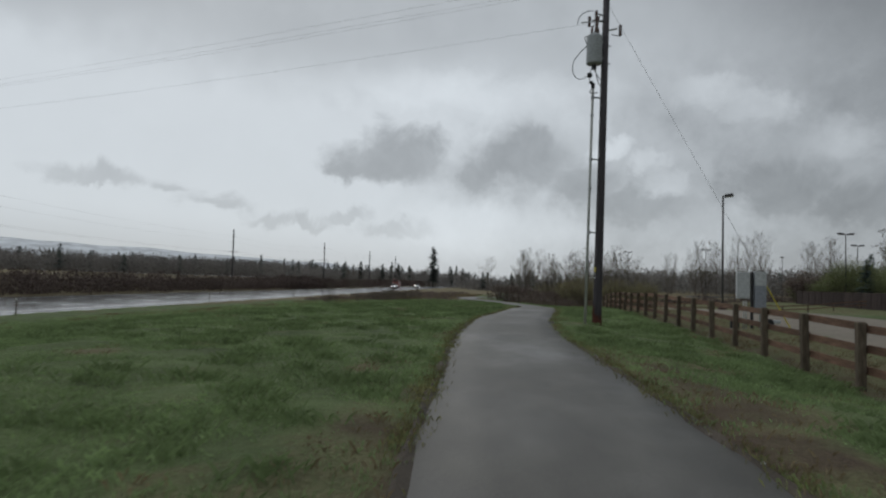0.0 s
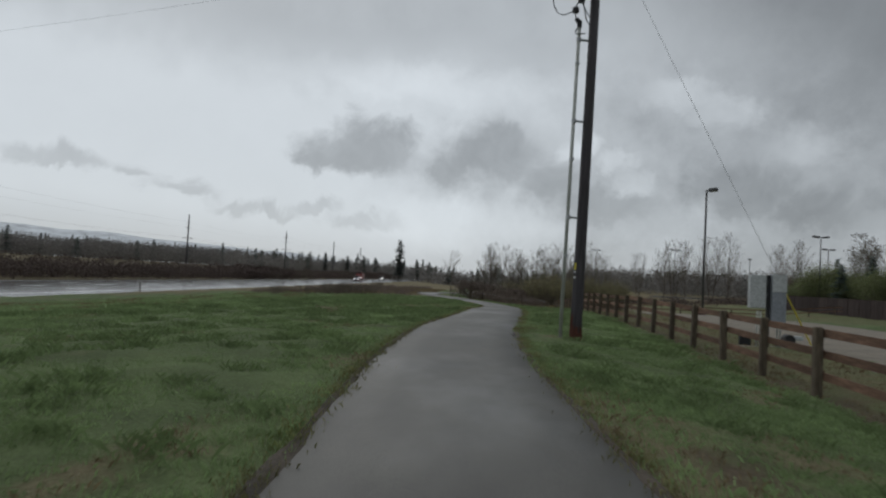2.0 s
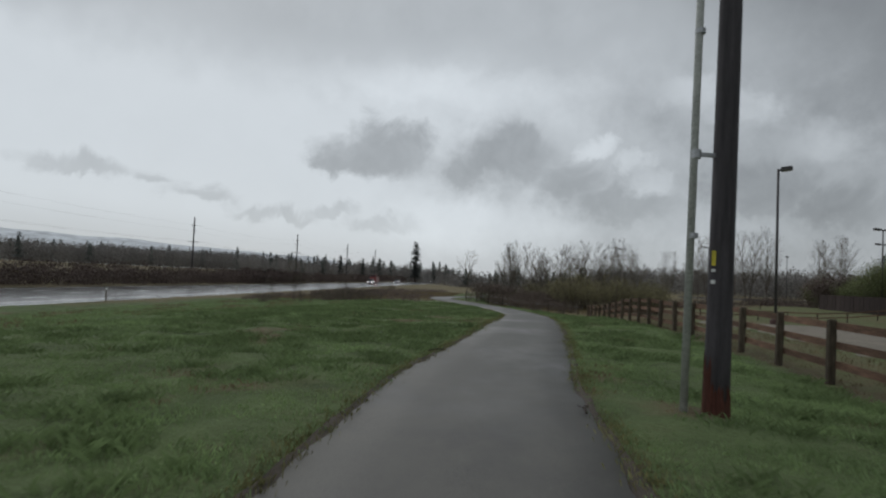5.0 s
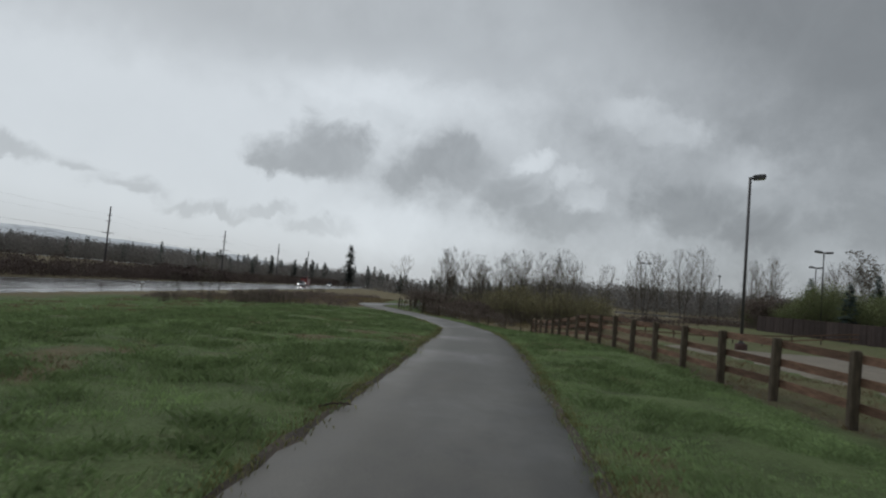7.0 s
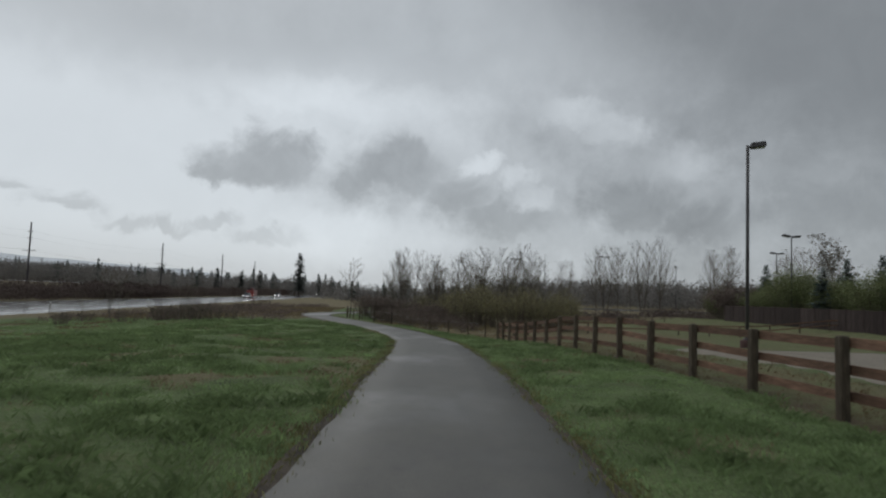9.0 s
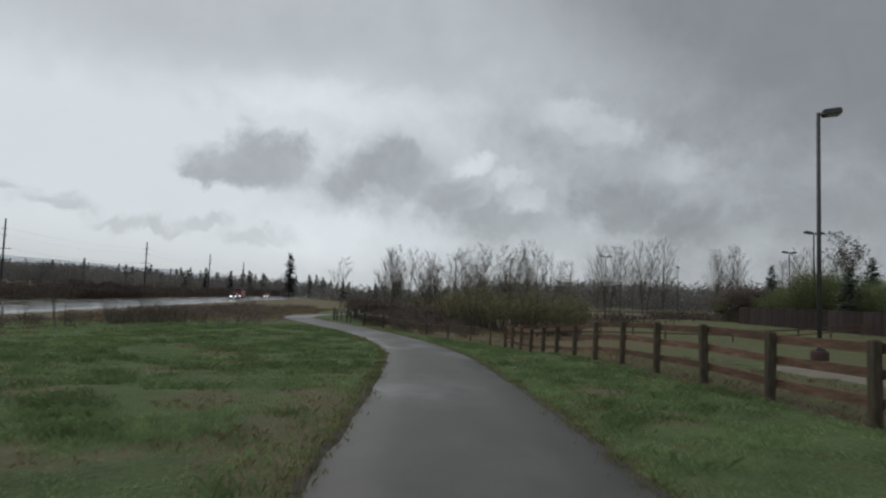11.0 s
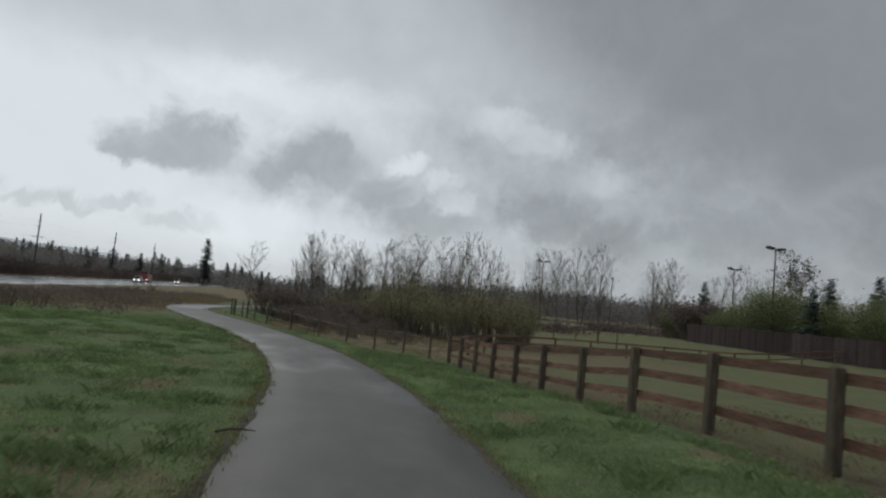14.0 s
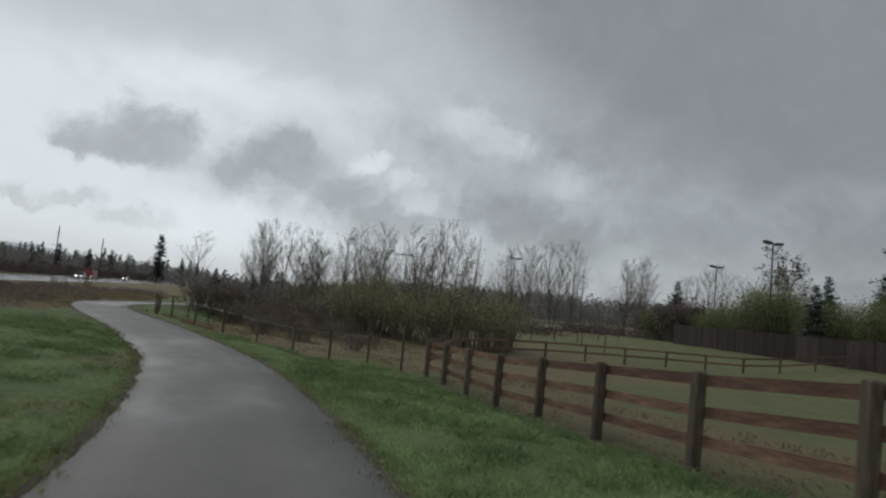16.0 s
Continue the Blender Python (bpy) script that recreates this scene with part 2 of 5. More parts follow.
M_DIRT = material("bare_soil", (0.082, 0.066, 0.050), 0.95, 0.8, 2.0, 30, 0.6, 1.3, tint=(0.10, 0.11, 0.045), patch=0.03, patch_scale=0.9, distance=0.03)
M_POST = material("weathered_post_wood", (0.120, 0.096, 0.070), 0.85, 0.5, 3.0, 30, 0.55, 1.35, stretch=(6, 6, 1), per_object=0.25, spec=0.2)
M_RAIL = material("weathered_rail_wood", (0.178, 0.106, 0.072), 0.85, 0.5, 3.0, 30, 0.55, 1.35, stretch=(6, 1, 6), per_object=0.3, spec=0.2)
M_POLE = material("creosoted_wood", (0.068, 0.061, 0.066), 0.75, 0.5, 2.0, 26, 0.6, 1.4, stretch=(7, 7, 0.5), spec=0.3)
M_REDWOOD = material("split_reddish_wood", (0.125, 0.050, 0.036), 0.85, 0.6, 3.0, 24, 0.5, 1.3, tint=(0.04, 0.03, 0.025), patch=0.08, patch_scale=3.0, stretch=(6, 6, 0.7), spec=0.2)
M_PVC = material("grey_conduit", (0.42, 0.43, 0.40), 0.5, 0.1, 2.0, 30, 0.85, 1.1, spec=0.4)
M_STEEL = material("galvanised_steel", (0.42, 0.43, 0.44), 0.45, 0.1, 4.0, 40, 0.8, 1.1, metal=0.7)
M_CAB = material("painted_cabinet", (0.46, 0.48, 0.48), 0.5, 0.08, 1.5, 20, 0.88, 1.06, spec=0.4)
M_CABDARK = material("painted_cabinet_dark", (0.27, 0.29, 0.32), 0.5, 0.08, 1.5, 20, 0.85, 1.08, spec=0.4)
M_TRANS = material("transformer_paint", (0.42, 0.44, 0.46), 0.45, 0.1, 3.0, 20, 0.85, 1.08)
M_BLACK = material("black_rubber", (0.02, 0.02, 0.022), 0.6, 0.1, 4.0, 30, 0.7, 1.3)
M_PORC = material("brown_porcelain", (0.10, 0.06, 0.05), 0.25, 0.05, 4.0, 30, 0.8, 1.2, spec=0.6)
M_YELLOW = material("yellow_plastic", (0.62, 0.52, 0.05), 0.5, 0.05, 4.0, 30, 0.85, 1.1)
M_WHITE = material("white_plate", (0.72, 0.72, 0.70), 0.5, 0.05, 4.0, 30, 0.85, 1.05)
M_ORANGE = material("orange_plastic", (0.65, 0.12, 0.05), 0.5, 0.05, 4.0, 30, 0.85, 1.1)
M_BRONZE = material("bronze_lamp_paint", (0.075, 0.070, 0.072), 0.5, 0.1, 3.0, 30, 0.8, 1.2, spec=0.4)
M_LENS = material("lamp_glass", (0.55, 0.56, 0.55), 0.25, 0.05, 4.0, 30, 0.9, 1.05, spec=0.5)
M_BASE = material("painted_lamp_base", (0.085, 0.045, 0.040), 0.8, 0.3, 3.0, 30, 0.7, 1.25)
M_BARK = material("bare_bark", (0.145, 0.126, 0.108), 0.9, 0.4, 4.0, 30, 0.6, 1.4, per_object=0.2, spec=0.15)
M_BARKDARK = material("conifer_bark", (0.06, 0.045, 0.035), 0.9, 0.4, 4.0, 30, 0.6, 1.4, spec=0.15)
M_TWIG = material("budding_twigs", (0.165, 0.142, 0.112), 0.9, 0, 1.0, 8, 0.7, 1.3, per_island=0.25, spec=0.1)
M_BUD = material("spring_leaves", (0.275, 0.255, 0.140), 0.8, 0, 1.0, 8, 0.7, 1.3, per_island=0.3, spec=0.1, thin=0.3)
M_GREEN = material("green_shrub_leaves", (0.205, 0.232, 0.112), 0.75, 0, 0.6, 5, 0.7, 1.25, per_island=0.25, spec=0.1, thin=0.4)
M_MAROON = material("bare_maroon_twigs", (0.185, 0.148, 0.130), 0.85, 0, 0.6, 5, 0.75, 1.25, per_island=0.25, spec=0.05, thin=0.35)
# needles of the distant conifers, lightened and greyed to hold the haze in colour
M_NEEDLE = material("conifer_needles", (0.118, 0.130, 0.118), 0.8, 0, 0.6, 5, 0.7, 1.3, per_island=0.25, spec=0.1, thin=0.3)
M_SPRUCE = material("blue_spruce_needles", (0.100, 0.132, 0.118), 0.8, 0, 0.6, 5, 0.7, 1.3, per_island=0.25, spec=0.1, thin=0.25)
M_HEDGE = material("far_thicket_twigs", (0.125, 0.098, 0.088), 0.9, 0, 0.05, 2, 0.7, 1.35, tint=(0.125, 0.118, 0.088), patch=0.03, patch_scale=0.03, per_island=0.25, spec=0.05)
# far wood paler and greyer than near twigs: distance haze mixed into its colour
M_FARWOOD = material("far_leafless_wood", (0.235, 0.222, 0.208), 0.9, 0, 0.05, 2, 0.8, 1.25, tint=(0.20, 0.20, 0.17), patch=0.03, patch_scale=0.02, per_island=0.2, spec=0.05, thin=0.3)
M_BOARD = material("fence_boards", (0.062, 0.047, 0.044), 0.85, 0.3, 2.0, 25, 0.6, 1.3, stretch=(6, 6, 0.7), per_object=0.25, per_island=0.2, spec=0.15)


# ---- building helpers ----
class Build:
    """Collects plain geometry, to become one mesh."""

    def __init__(self):
        self.v, self.f = [], []

    def add(self, verts, faces):
        n = len(self.v)
        self.v.extend([tuple(p) for p in verts])
        self.f.extend([tuple(n + k for k in f) for f in faces])

    def quad(self, a, b, c, d):
        self.add((a, b, c, d), ((0, 1, 2, 3),))

    def box(self, size, centre=(0, 0, 0), bevel=0.0, m=None, jitter=0.0, rng=None):
        """A box with its long edges chamfered along z."""
        sx, sy, sz = (s / 2 for s in size)
        b = bevel
        ring = [(-sx + b, -sy), (sx - b, -sy), (sx, -sy + b), (sx, sy - b), (sx - b, sy), (-sx + b, sy), (-sx, sy - b), (-sx, -sy + b)] if b else \
            [(-sx, -sy), (sx, -sy), (sx, sy), (-sx, sy)]
        k = len(ring)
        levels = [(-sz, 1.0), (sz, 1.0)] if not b else [(-sz, 1 - b / max(sx, sy)), (-sz + b, 1.0), (sz - b, 1.0), (sz, 1 - b / max(sx, sy))]
        pts = []
        for z, s in levels:
            for x, y in ring:
                p = Vector((x * s, y * s, z))
                if jitter and rng:
                    p += Vector([rng.uniform(-jitter, jitter) for _ in range(3)])
                p += Vector(centre)
                pts.append(m @ p if m is not None else p)
        faces = [tuple(range(k))[::-1], tuple(range(len(pts) - k, len(pts)))]
        for q in range(len(levels) - 1):
            for i in range(k):
                j = (i + 1) % k
                faces.append((q * k + i, q * k + j, (q + 1) * k + j, (q + 1) * k + i))
        self.add(pts, faces)

    def tube(self, points, radii, sides=8, cap=True):
        """A round tube through points, with a radius at each."""
        pts = [Vector(p) for p in points]
        rings = []
        for i, p in enumerate(pts):
            d = (pts[min(i + 1, len(pts) - 1)] - pts[max(i - 1, 0)])
            d = d.normalized() if d.length > 1e-9 else Vector((0, 0, 1))
            ref = Vector((1, 0, 0)) if abs(d.x) < 0.9 else Vector((0, 1, 0))
            u = d.cross(ref).normalized()
            w = d.cross(u)
            r = radii[i] if isinstance(radii, (list, tuple)) else radii
            rings.append([p + (u * math.cos(2 * math.pi * k / sides) + w * math.sin(2 * math.pi * k / sides)) * r for k in range(sides)])
        verts = [p for ring in rings for p in ring]
        faces = []
        for i in range(len(rings) - 1):
            for k in range(sides):
                j = (k + 1) % sides
                faces.append((i * sides + k, i * sides + j, (i + 1) * sides + j, (i + 1) * sides + k))
        if cap:
            faces.append(tuple(range(sides))[::-1])
            faces.append(tuple(range(len(verts) - sides, len(verts))))
        self.add(verts, faces)

    def mesh(self, name, mat, smooth=False):
        me = bpy.data.meshes.new(name)
        me.from_pydata(self.v, [], self.f)
        me.materials.append(mat)
        if smooth:
            me.polygons.foreach_set("use_smooth", [True] * len(me.polygons))
        me.update()
        return me


def thing(name, label, category, group="", at=(0, 0, 0), turn=0.0, kind=""):
    ob = tagged(new(name), label, category, group, kind)
    ob.matrix_basis = pose(*at, 0, 0, turn)
    return ob


def part(name, b, mat, parent, label="", smooth=False):
    ob = new(name, b.mesh(name, mat, smooth))
    ob.parent = parent
    return tagged(ob, label)


def solid(name, b, mat, label, category, group="", kind="", smooth=False, at=(0, 0, 0)):
    ob = tagged(new(name, b.mesh(name, mat, smooth)), label, category, group, kind)
    ob.location = at
    return ob


def lerp(x, xs, ys):
    return float(np.interp(x, xs, ys))


def step(a, b, x):
    t = min(max((x - a) / (b - a), 0.0), 1.0)
    return t * t * (3 - 2 * t)


# ---- the lie of the land ----
PY = [-20, 0, 8, 16, 24, 32, 37, 41, 45, 48, 52, 55, 58, 62, 70, 140]
PZ = [0.0, 0.13, 0.25, 0.28, 0.29, 0.23, 0.21, 0.12, 0.0, -0.09, -0.19, -0.28, -0.34, -0.40, -0.42, -0.45]
FY = [-20, 13, 16, 23, 30, 38, 42, 45, 50, 52.6, 55, 57.5, 60, 62.4, 70, 80, 100]
FZ = [-0.15, -0.06, 0.0, 0.11, 0.2, 0.27, 0.25, 0.18, 0.07, -0.05, -0.27, -0.42, -0.59, -0.77, -1.0, -1.15, -1.2]
CX_Y = [-25, -8, 0, 5, 9, 16, 20, 24.5, 28, 34, 38, 42, 48, 53, 55, 58, 60, 63, 66, 70, 74, 78, 82, 85, 88, 91, 94, 97, 101, 106, 112, 125]
CX_X = [6.0, 2.8, 1.55, 0.9, 0.56, 0.02, -0.12, -0.13, 0.1, 0.45, 0.62, 0.82, 0.96, 0.96, 0.85, 0.57, 0.3, -0.21, -1.04, -2.3, -3.72, -5.25, -6.7, -7.6, -8.0, -7.8, -7.0, -5.8, -4.0, -2.0, 0.0, 3.0]
ROAD_Z = -1.15
FENCE_X, FENCE_Y0, BAY = 6.3, 15.9 - 2.447 * 9, 2.447
FENCE_N = 32
ROAD_TURN = -0.042      # metres to the left per metre ahead


def road_x(y):
    return ROAD_TURN * y


def land(x, y):
    """Height of the ground at a place."""
    zp, zf = lerp(y, PY, PZ), lerp(y, FY, FZ)
    z = zp + (zf - zp) * step(1.7, 5.4, x - lerp(y, CX_Y, CX_X))
    if y < 78:
        z -= 0.17 * (1 - step(0.3, 1.6, abs(x - FENCE_X)))
    left = step(-5.0, -27.0, x - road_x(y))
    z = z + (ROAD_Z - 0.015 - z) * left
    right = step(30, 42, x)
    z = z + (-0.2 - z) * right
    z += 3.3 * step(-75, -230, x - road_x(y))
    far = step(110, 170, y)
    z = z + (ROAD_Z - 0.25 - z) * far * (1 - left)
    z += 2.6 * step(150, 330, y) * step(10, 60, x)
    return z


def path_centre():
    """The middle line of the path, rounded, with its bend back to the right at the far end."""
    pts = [(x, y) for x, y in zip(CX_X, CX_Y)]
    out = []
    for i in range(len(pts) - 1):
        p0, p1, p2, p3 = (Vector((*pts[min(max(k, 0), len(pts) - 1)], 0)) for k in (i - 1, i, i + 1, i + 2))
        n = max(2, int((p2 - p1).length / 0.5))
        for k in range(n):
            t = k / n
            out.append(0.5 * ((2 * p1) + (p2 - p0) * t + (2 * p0 - 5 * p1 + 4 * p2 - p3) * t * t + (3 * p1 - p0 - 3 * p2 + p3) * t ** 3))
    return out


CENTRE = path_centre()
CENTRE_NP = np.array([(p.x, p.y) for p in CENTRE])
HALF = 1.30


def path_distance(x, y):
    d = np.hypot(CENTRE_NP[:, 0] - x, CENTRE_NP[:, 1] - y)
    return float(d.min())


def dryness(x, y):
    """How brown and dry the turf is: verges beyond the first field, worn spots, the ground behind the fence."""
    u = x - road_x(y)
    v = step(72, 80, y + 0.2 * (x + 10)) * (1 - step(-8.8, -6.8, x)) * step(-60, -28, x)
    v = max(v, 0.9 * step(-24, -28.5, u) * step(45, 70, y))
    v = max(v, 0.55 * step(-50, -53, u))
    v = max(v, 0.55 * step(5.2, 6.6, x) * (1 - step(8.0, 10.5, x)) * (1 - step(60, 75, y)))
    v = max(v, 0.8 * step(70, 76, y) * step(3.0, 6.0, x) * (1 - step(20, 30, x)))
    v = max(v, 0.9 * step(112, 126, y) * step(8, 14, x))
    # brown ground under the thicket, beyond the wire fence
    wire = lerp(y, (70.6, 71.3, 72.5, 75.6, 80.7, 84.2, 87.6, 90.8), (5.6, 4.5, 1.9, -0.8, -3.5, -4.8, -4.5, -2.8))
    v = max(v, 0.95 * step(-0.2, 0.6, x - wire) * step(70.5, 71.5, y) * (1 - step(108, 118, y)) * (1 - step(16, 24, x)))
    d = path_distance(x, y) if -14 < x < 8 and -5 < y < 80 else 9.0
    worn = 0.60 * (1 - step(12, 24, y)) if x > 0.5 else 0.54 * (1 - step(4, 14, y))
    v = max(v, max(worn, 0.26) * (1 - step(HALF + 0.6, HALF + 1.7, d)))
    for sx, sy, sr in ((3.0, 8.6, 1.3), (2.2, 22.6, 0.6), (3.4, 12.5, 1.0), (-2.6, 41.0, 1.0), (-4.4, 45.5, 1.2), (-2.2, 52.0, 1.0), (-4.6, 50.5, 1.8), (-3.2, 48.2, 1.2), (-5.5, 53.5, 1.5), (3.6, 50.5, 0.9), (3.2, 33.0, 0.8)):
        v = max(v, 0.62 * (1 - step(0.3 * sr, sr, math.hypot(x - sx, (y - sy) * 0.6))))
    v = max(v, 0.46 * step(6.2, 8, x) * (1 - step(40, 60, x)) * step(44, 52, y))
    v = max(v, 0.80 * step(6.2, 7.4, x) * (1 - step(8.5, 13, x)) * step(49, 56, y) * (1 - step(76, 84, y)))
    spots = noise.noise(Vector((x * 0.45, y * 0.33, 5.0))) + 0.5 * noise.noise(Vector((x * 1.3, y * 1.1, 2.0)))
    return max(v, 0.62 * step(0.28, 0.65, spots + 0.16 * step(26, 36, y)))


def bare_soil(x, y):
    """Scuffed patches of open soil on the verge."""
    v = 0.0
    for bx, by, r in ((2.5, 11.6, 0.55), (2.75, 9.8, 0.8), (2.75, 8.2, 0.9), (3.0, 10.9, 0.5), (2.7, 6.4, 0.8), (2.3, 22.6, 0.4), (-1.0, 6.4, 0.5), (-0.9, 8.2, 0.35)):
        v = max(v, 1 - step(0.3 * r, r, math.hypot(x - bx, (y - by) * 0.6) + 0.3 * r * noise.noise(Vector((x * 2.3, y * 2.0, 7.0)))))
    return v


def make_ground():
    xs = list(np.unique(np.round(np.concatenate([
        -np.geomspace(40, 4000, 22), np.arange(-40, -14, 1.5), np.arange(-14, 20, 0.4), np.arange(20, 44, 1.5), np.geomspace(44, 4000, 22)]), 3)))
    ys = list(np.unique(np.round(np.concatenate([
        -np.geomspace(30, 4000, 16), np.arange(-30, -4, 2.0), np.arange(-4, 75, 0.4), np.arange(75, 130, 1.0), np.geomspace(130, 4500, 26)]), 3)))
    b = Build()
    verts = []
    for y in ys:
        for x in xs:
            z = land(x, y)
            if -40 < x < 44 and -30 < y < 130:
                d = path_distance(x, y)
                rough = step(HALF, HALF + 0.8, d)
                z += rough * (0.075 * max(noise.noise(Vector((x * 1.1, y * 0.9, 0))), -0.2) + 0.05 * noise.noise(Vector((x * 0.35, y * 0.35, 3))) + 0.02)
                z -= 0.10 * (1 - step(HALF - 0.25, HALF + 0.05, d))
            u = x - road_x(y)
            if -53 < u < -27:
                z -= 0.25 * step(-29.2, -31.5, u) * step(-51.5, -48.5, u)
            verts.append((x, y, z))
    nx = len(xs)
    faces = [(j * nx + i, j * nx + i + 1, (j + 1) * nx + i + 1, (j + 1) * nx + i) for j in range(len(ys) - 1) for i in range(nx - 1)]
    b.add(verts, faces)
    dry, soil = [], []
    for x, y, z in verts:
        near = -60 < x < 60 and -30 < y < 260
        d = path_distance(x, y) if near and y < 130 else 99.0
        dry.append(dryness(x, y))
        soil.append(max(0.62 * bare_soil(x, y), 0.80 * (1 - step(HALF - 0.05, HALF + 0.20, d)), 0.5 * (1 - step(0.2, 0.8, abs(x - 6.35))) if y < 70 else 0.0))
    ob = solid("ground", b, M_GROUND, "green and brown spring turf running out to the horizon", "ground", kind="structure", smooth=True)
    for name, values in (("dry", dry), ("soil", soil)):
        ob.data.attributes.new(name, "FLOAT", "POINT").data.foreach_set("value", values)
    return ob


make_ground()


def make_ridge():
    """A long low hill far off; the rain haze over it is put into its pale colour."""
    b = Build()
    verts, n = [], 60
    for i in range(n + 1):
        az = radians(-75 + 73 * i / n)
        far = 2600.0
        h = lerp(math.degrees(az), (-75, -45, -34, -18, -10, -2), (118, 118, 102, 66, 34, 2)) + 9 * noise.noise(Vector((i * 0.35, 0, 3)))
        for k, (r, f) in enumerate(((far - 500, -0.1), (far - 200, 0.6), (far, 1.0), (far + 500, -0.1))):
            verts.append((r * math.sin(az), r * math.cos(az), h * f - 2))
    b.add(verts, [(i * 4 + j, (i + 1) * 4 + j, (i + 1) * 4 + j + 1, i * 4 + j + 1) for i in range(n) for j in range(3)])
    return solid("backdrop_ridge", b, M_HAZE, "long hill beyond the woods, its pale colour standing in for rain haze", "hill", kind="structure", smooth=True)


make_ridge()


def make_path():
    b = Build()
    rings = []
    rng = random.Random(4)
    for i, p in enumerate(CENTRE):
        a, c = CENTRE[max(i - 1, 0)], CENTRE[min(i + 1, len(CENTRE) - 1)]
        d = (c - a).normalized()
        n = Vector((d.y, -d.x, 0))
        row = []
        zc = lerp(p.y, PY, PZ) + 0.02
        wl = HALF + 0.07 * noise.noise(Vector((p.y * 0.9, p.x, 0))) + rng.uniform(-0.03, 0.03)
        wr = HALF + 0.07 * noise.noise(Vector((p.y * 0.9, p.x, 9))) + rng.uniform(-0.03, 0.03)
        for s in (-wl, -wl * 0.97, -wl * 0.5, 0, wr * 0.5, wr * 0.97, wr):
            q = p + n * s
            edge = abs(s) > HALF * 0.9 and s in (-wl, wr)
            row.append((q.x, q.y, zc - 0.012 * abs(s) - (0.09 if edge else 0.0)))
        rings.append(row)
    k = len(rings[0])
    verts = [v for r in rings for v in r]
    faces = [(i * k + j, i * k + j + 1, (i + 1) * k + j + 1, (i + 1) * k + j) for i in range(len(rings) - 1) for j in range(k - 1)]
    b.add(verts, faces)
    return solid("pavement_path", b, M_ASPHALT, "damp grey asphalt footpath winding between the grass verges", "path", kind="structure", smooth=True)


make_path()


def make_shoulders():
    """Thin ragged ribbons of bare soil where the turf meets the asphalt."""
    for side in (-1, 1):
        b = Build()
        row = []
        for i, p in enumerate(CENTRE):
            a, c = CENTRE[max(i - 1, 0)], CENTRE[min(i + 1, len(CENTRE) - 1)]
            d = (c - a).normalized()
            n = Vector((d.y, -d.x, 0)) * side
            w = 0.04 + 0.07 * noise.noise(Vector((p.y * 0.8, side * 3.0, 1))) + 0.06 * noise.noise(Vector((p.y * 2.6, side * 5.0, 2)))
            zc = lerp(p.y, PY, PZ)
            for off, dz in ((HALF - 0.12, -0.03), (HALF + 0.02, 0.012), (HALF + max(w, 0.03), 0.03), (HALF + max(w, 0.03) + 0.08, -0.06)):
                q = p + n * off
                row.append((q.x, q.y, zc + dz))
        faces = [(i * 4 + j, i * 4 + j + 1, (i + 1) * 4 + j + 1, (i + 1) * 4 + j) for i in range(len(CENTRE) - 1) for j in range(3)]
        b.add(row, faces)
        solid("path_shoulder", b, M_DIRT, "ragged ribbon of dark bare soil along the edge of the path", "soil edge", "path edges", "structure", smooth=True)


make_shoulders()


def make_highway():
    """Wide wet highway, nearly straight, with its painted lines."""
    def strip(u0, u1, z, ys):
        b = Build()
        for y0, y1 in zip(ys[:-1], ys[1:]):
            b.quad((u0 + road_x(y0), y0, z), (u1 + road_x(y0), y0, z), (u1 + road_x(y1), y1, z), (u0 + road_x(y1), y1, z))
        return b
    ys = list(np.arange(-200, 300, 25)) + [300, 400, 600, 900, 1400, 2200]
    road = solid("road", strip(-49.5, -29.0, ROAD_Z, ys), M_HIGHWAY, "rain-wet multi-lane highway shining with reflected sky", "highway", kind="structure")
    for u in (-31.4, -47.6):
        solid("road_edge_line", strip(u - 0.08, u + 0.08, ROAD_Z + 0.006, ys), M_PAINT, "worn white painted edge line on the highway", "road marking", "highway lines", "structure")
    for u in (-35.2, -39.4, -43.6):
        b = Build()
        for y in np.arange(-60, 400, 12.2):
            b.quad((u - 0.07 + road_x(y), y, ROAD_Z + 0.006), (u + 0.07 + road_x(y), y, ROAD_Z + 0.006), (u + 0.07 + road_x(y), y + 3, ROAD_Z + 0.006), (u - 0.07 + road_x(y), y + 3, ROAD_Z + 0.006))
        solid("road_lane_line", b, M_PAINT, "broken white lane line on the wet highway", "road marking", "highway lines", "structure")


make_highway()


# ---- post-and-rail fence along the path ----


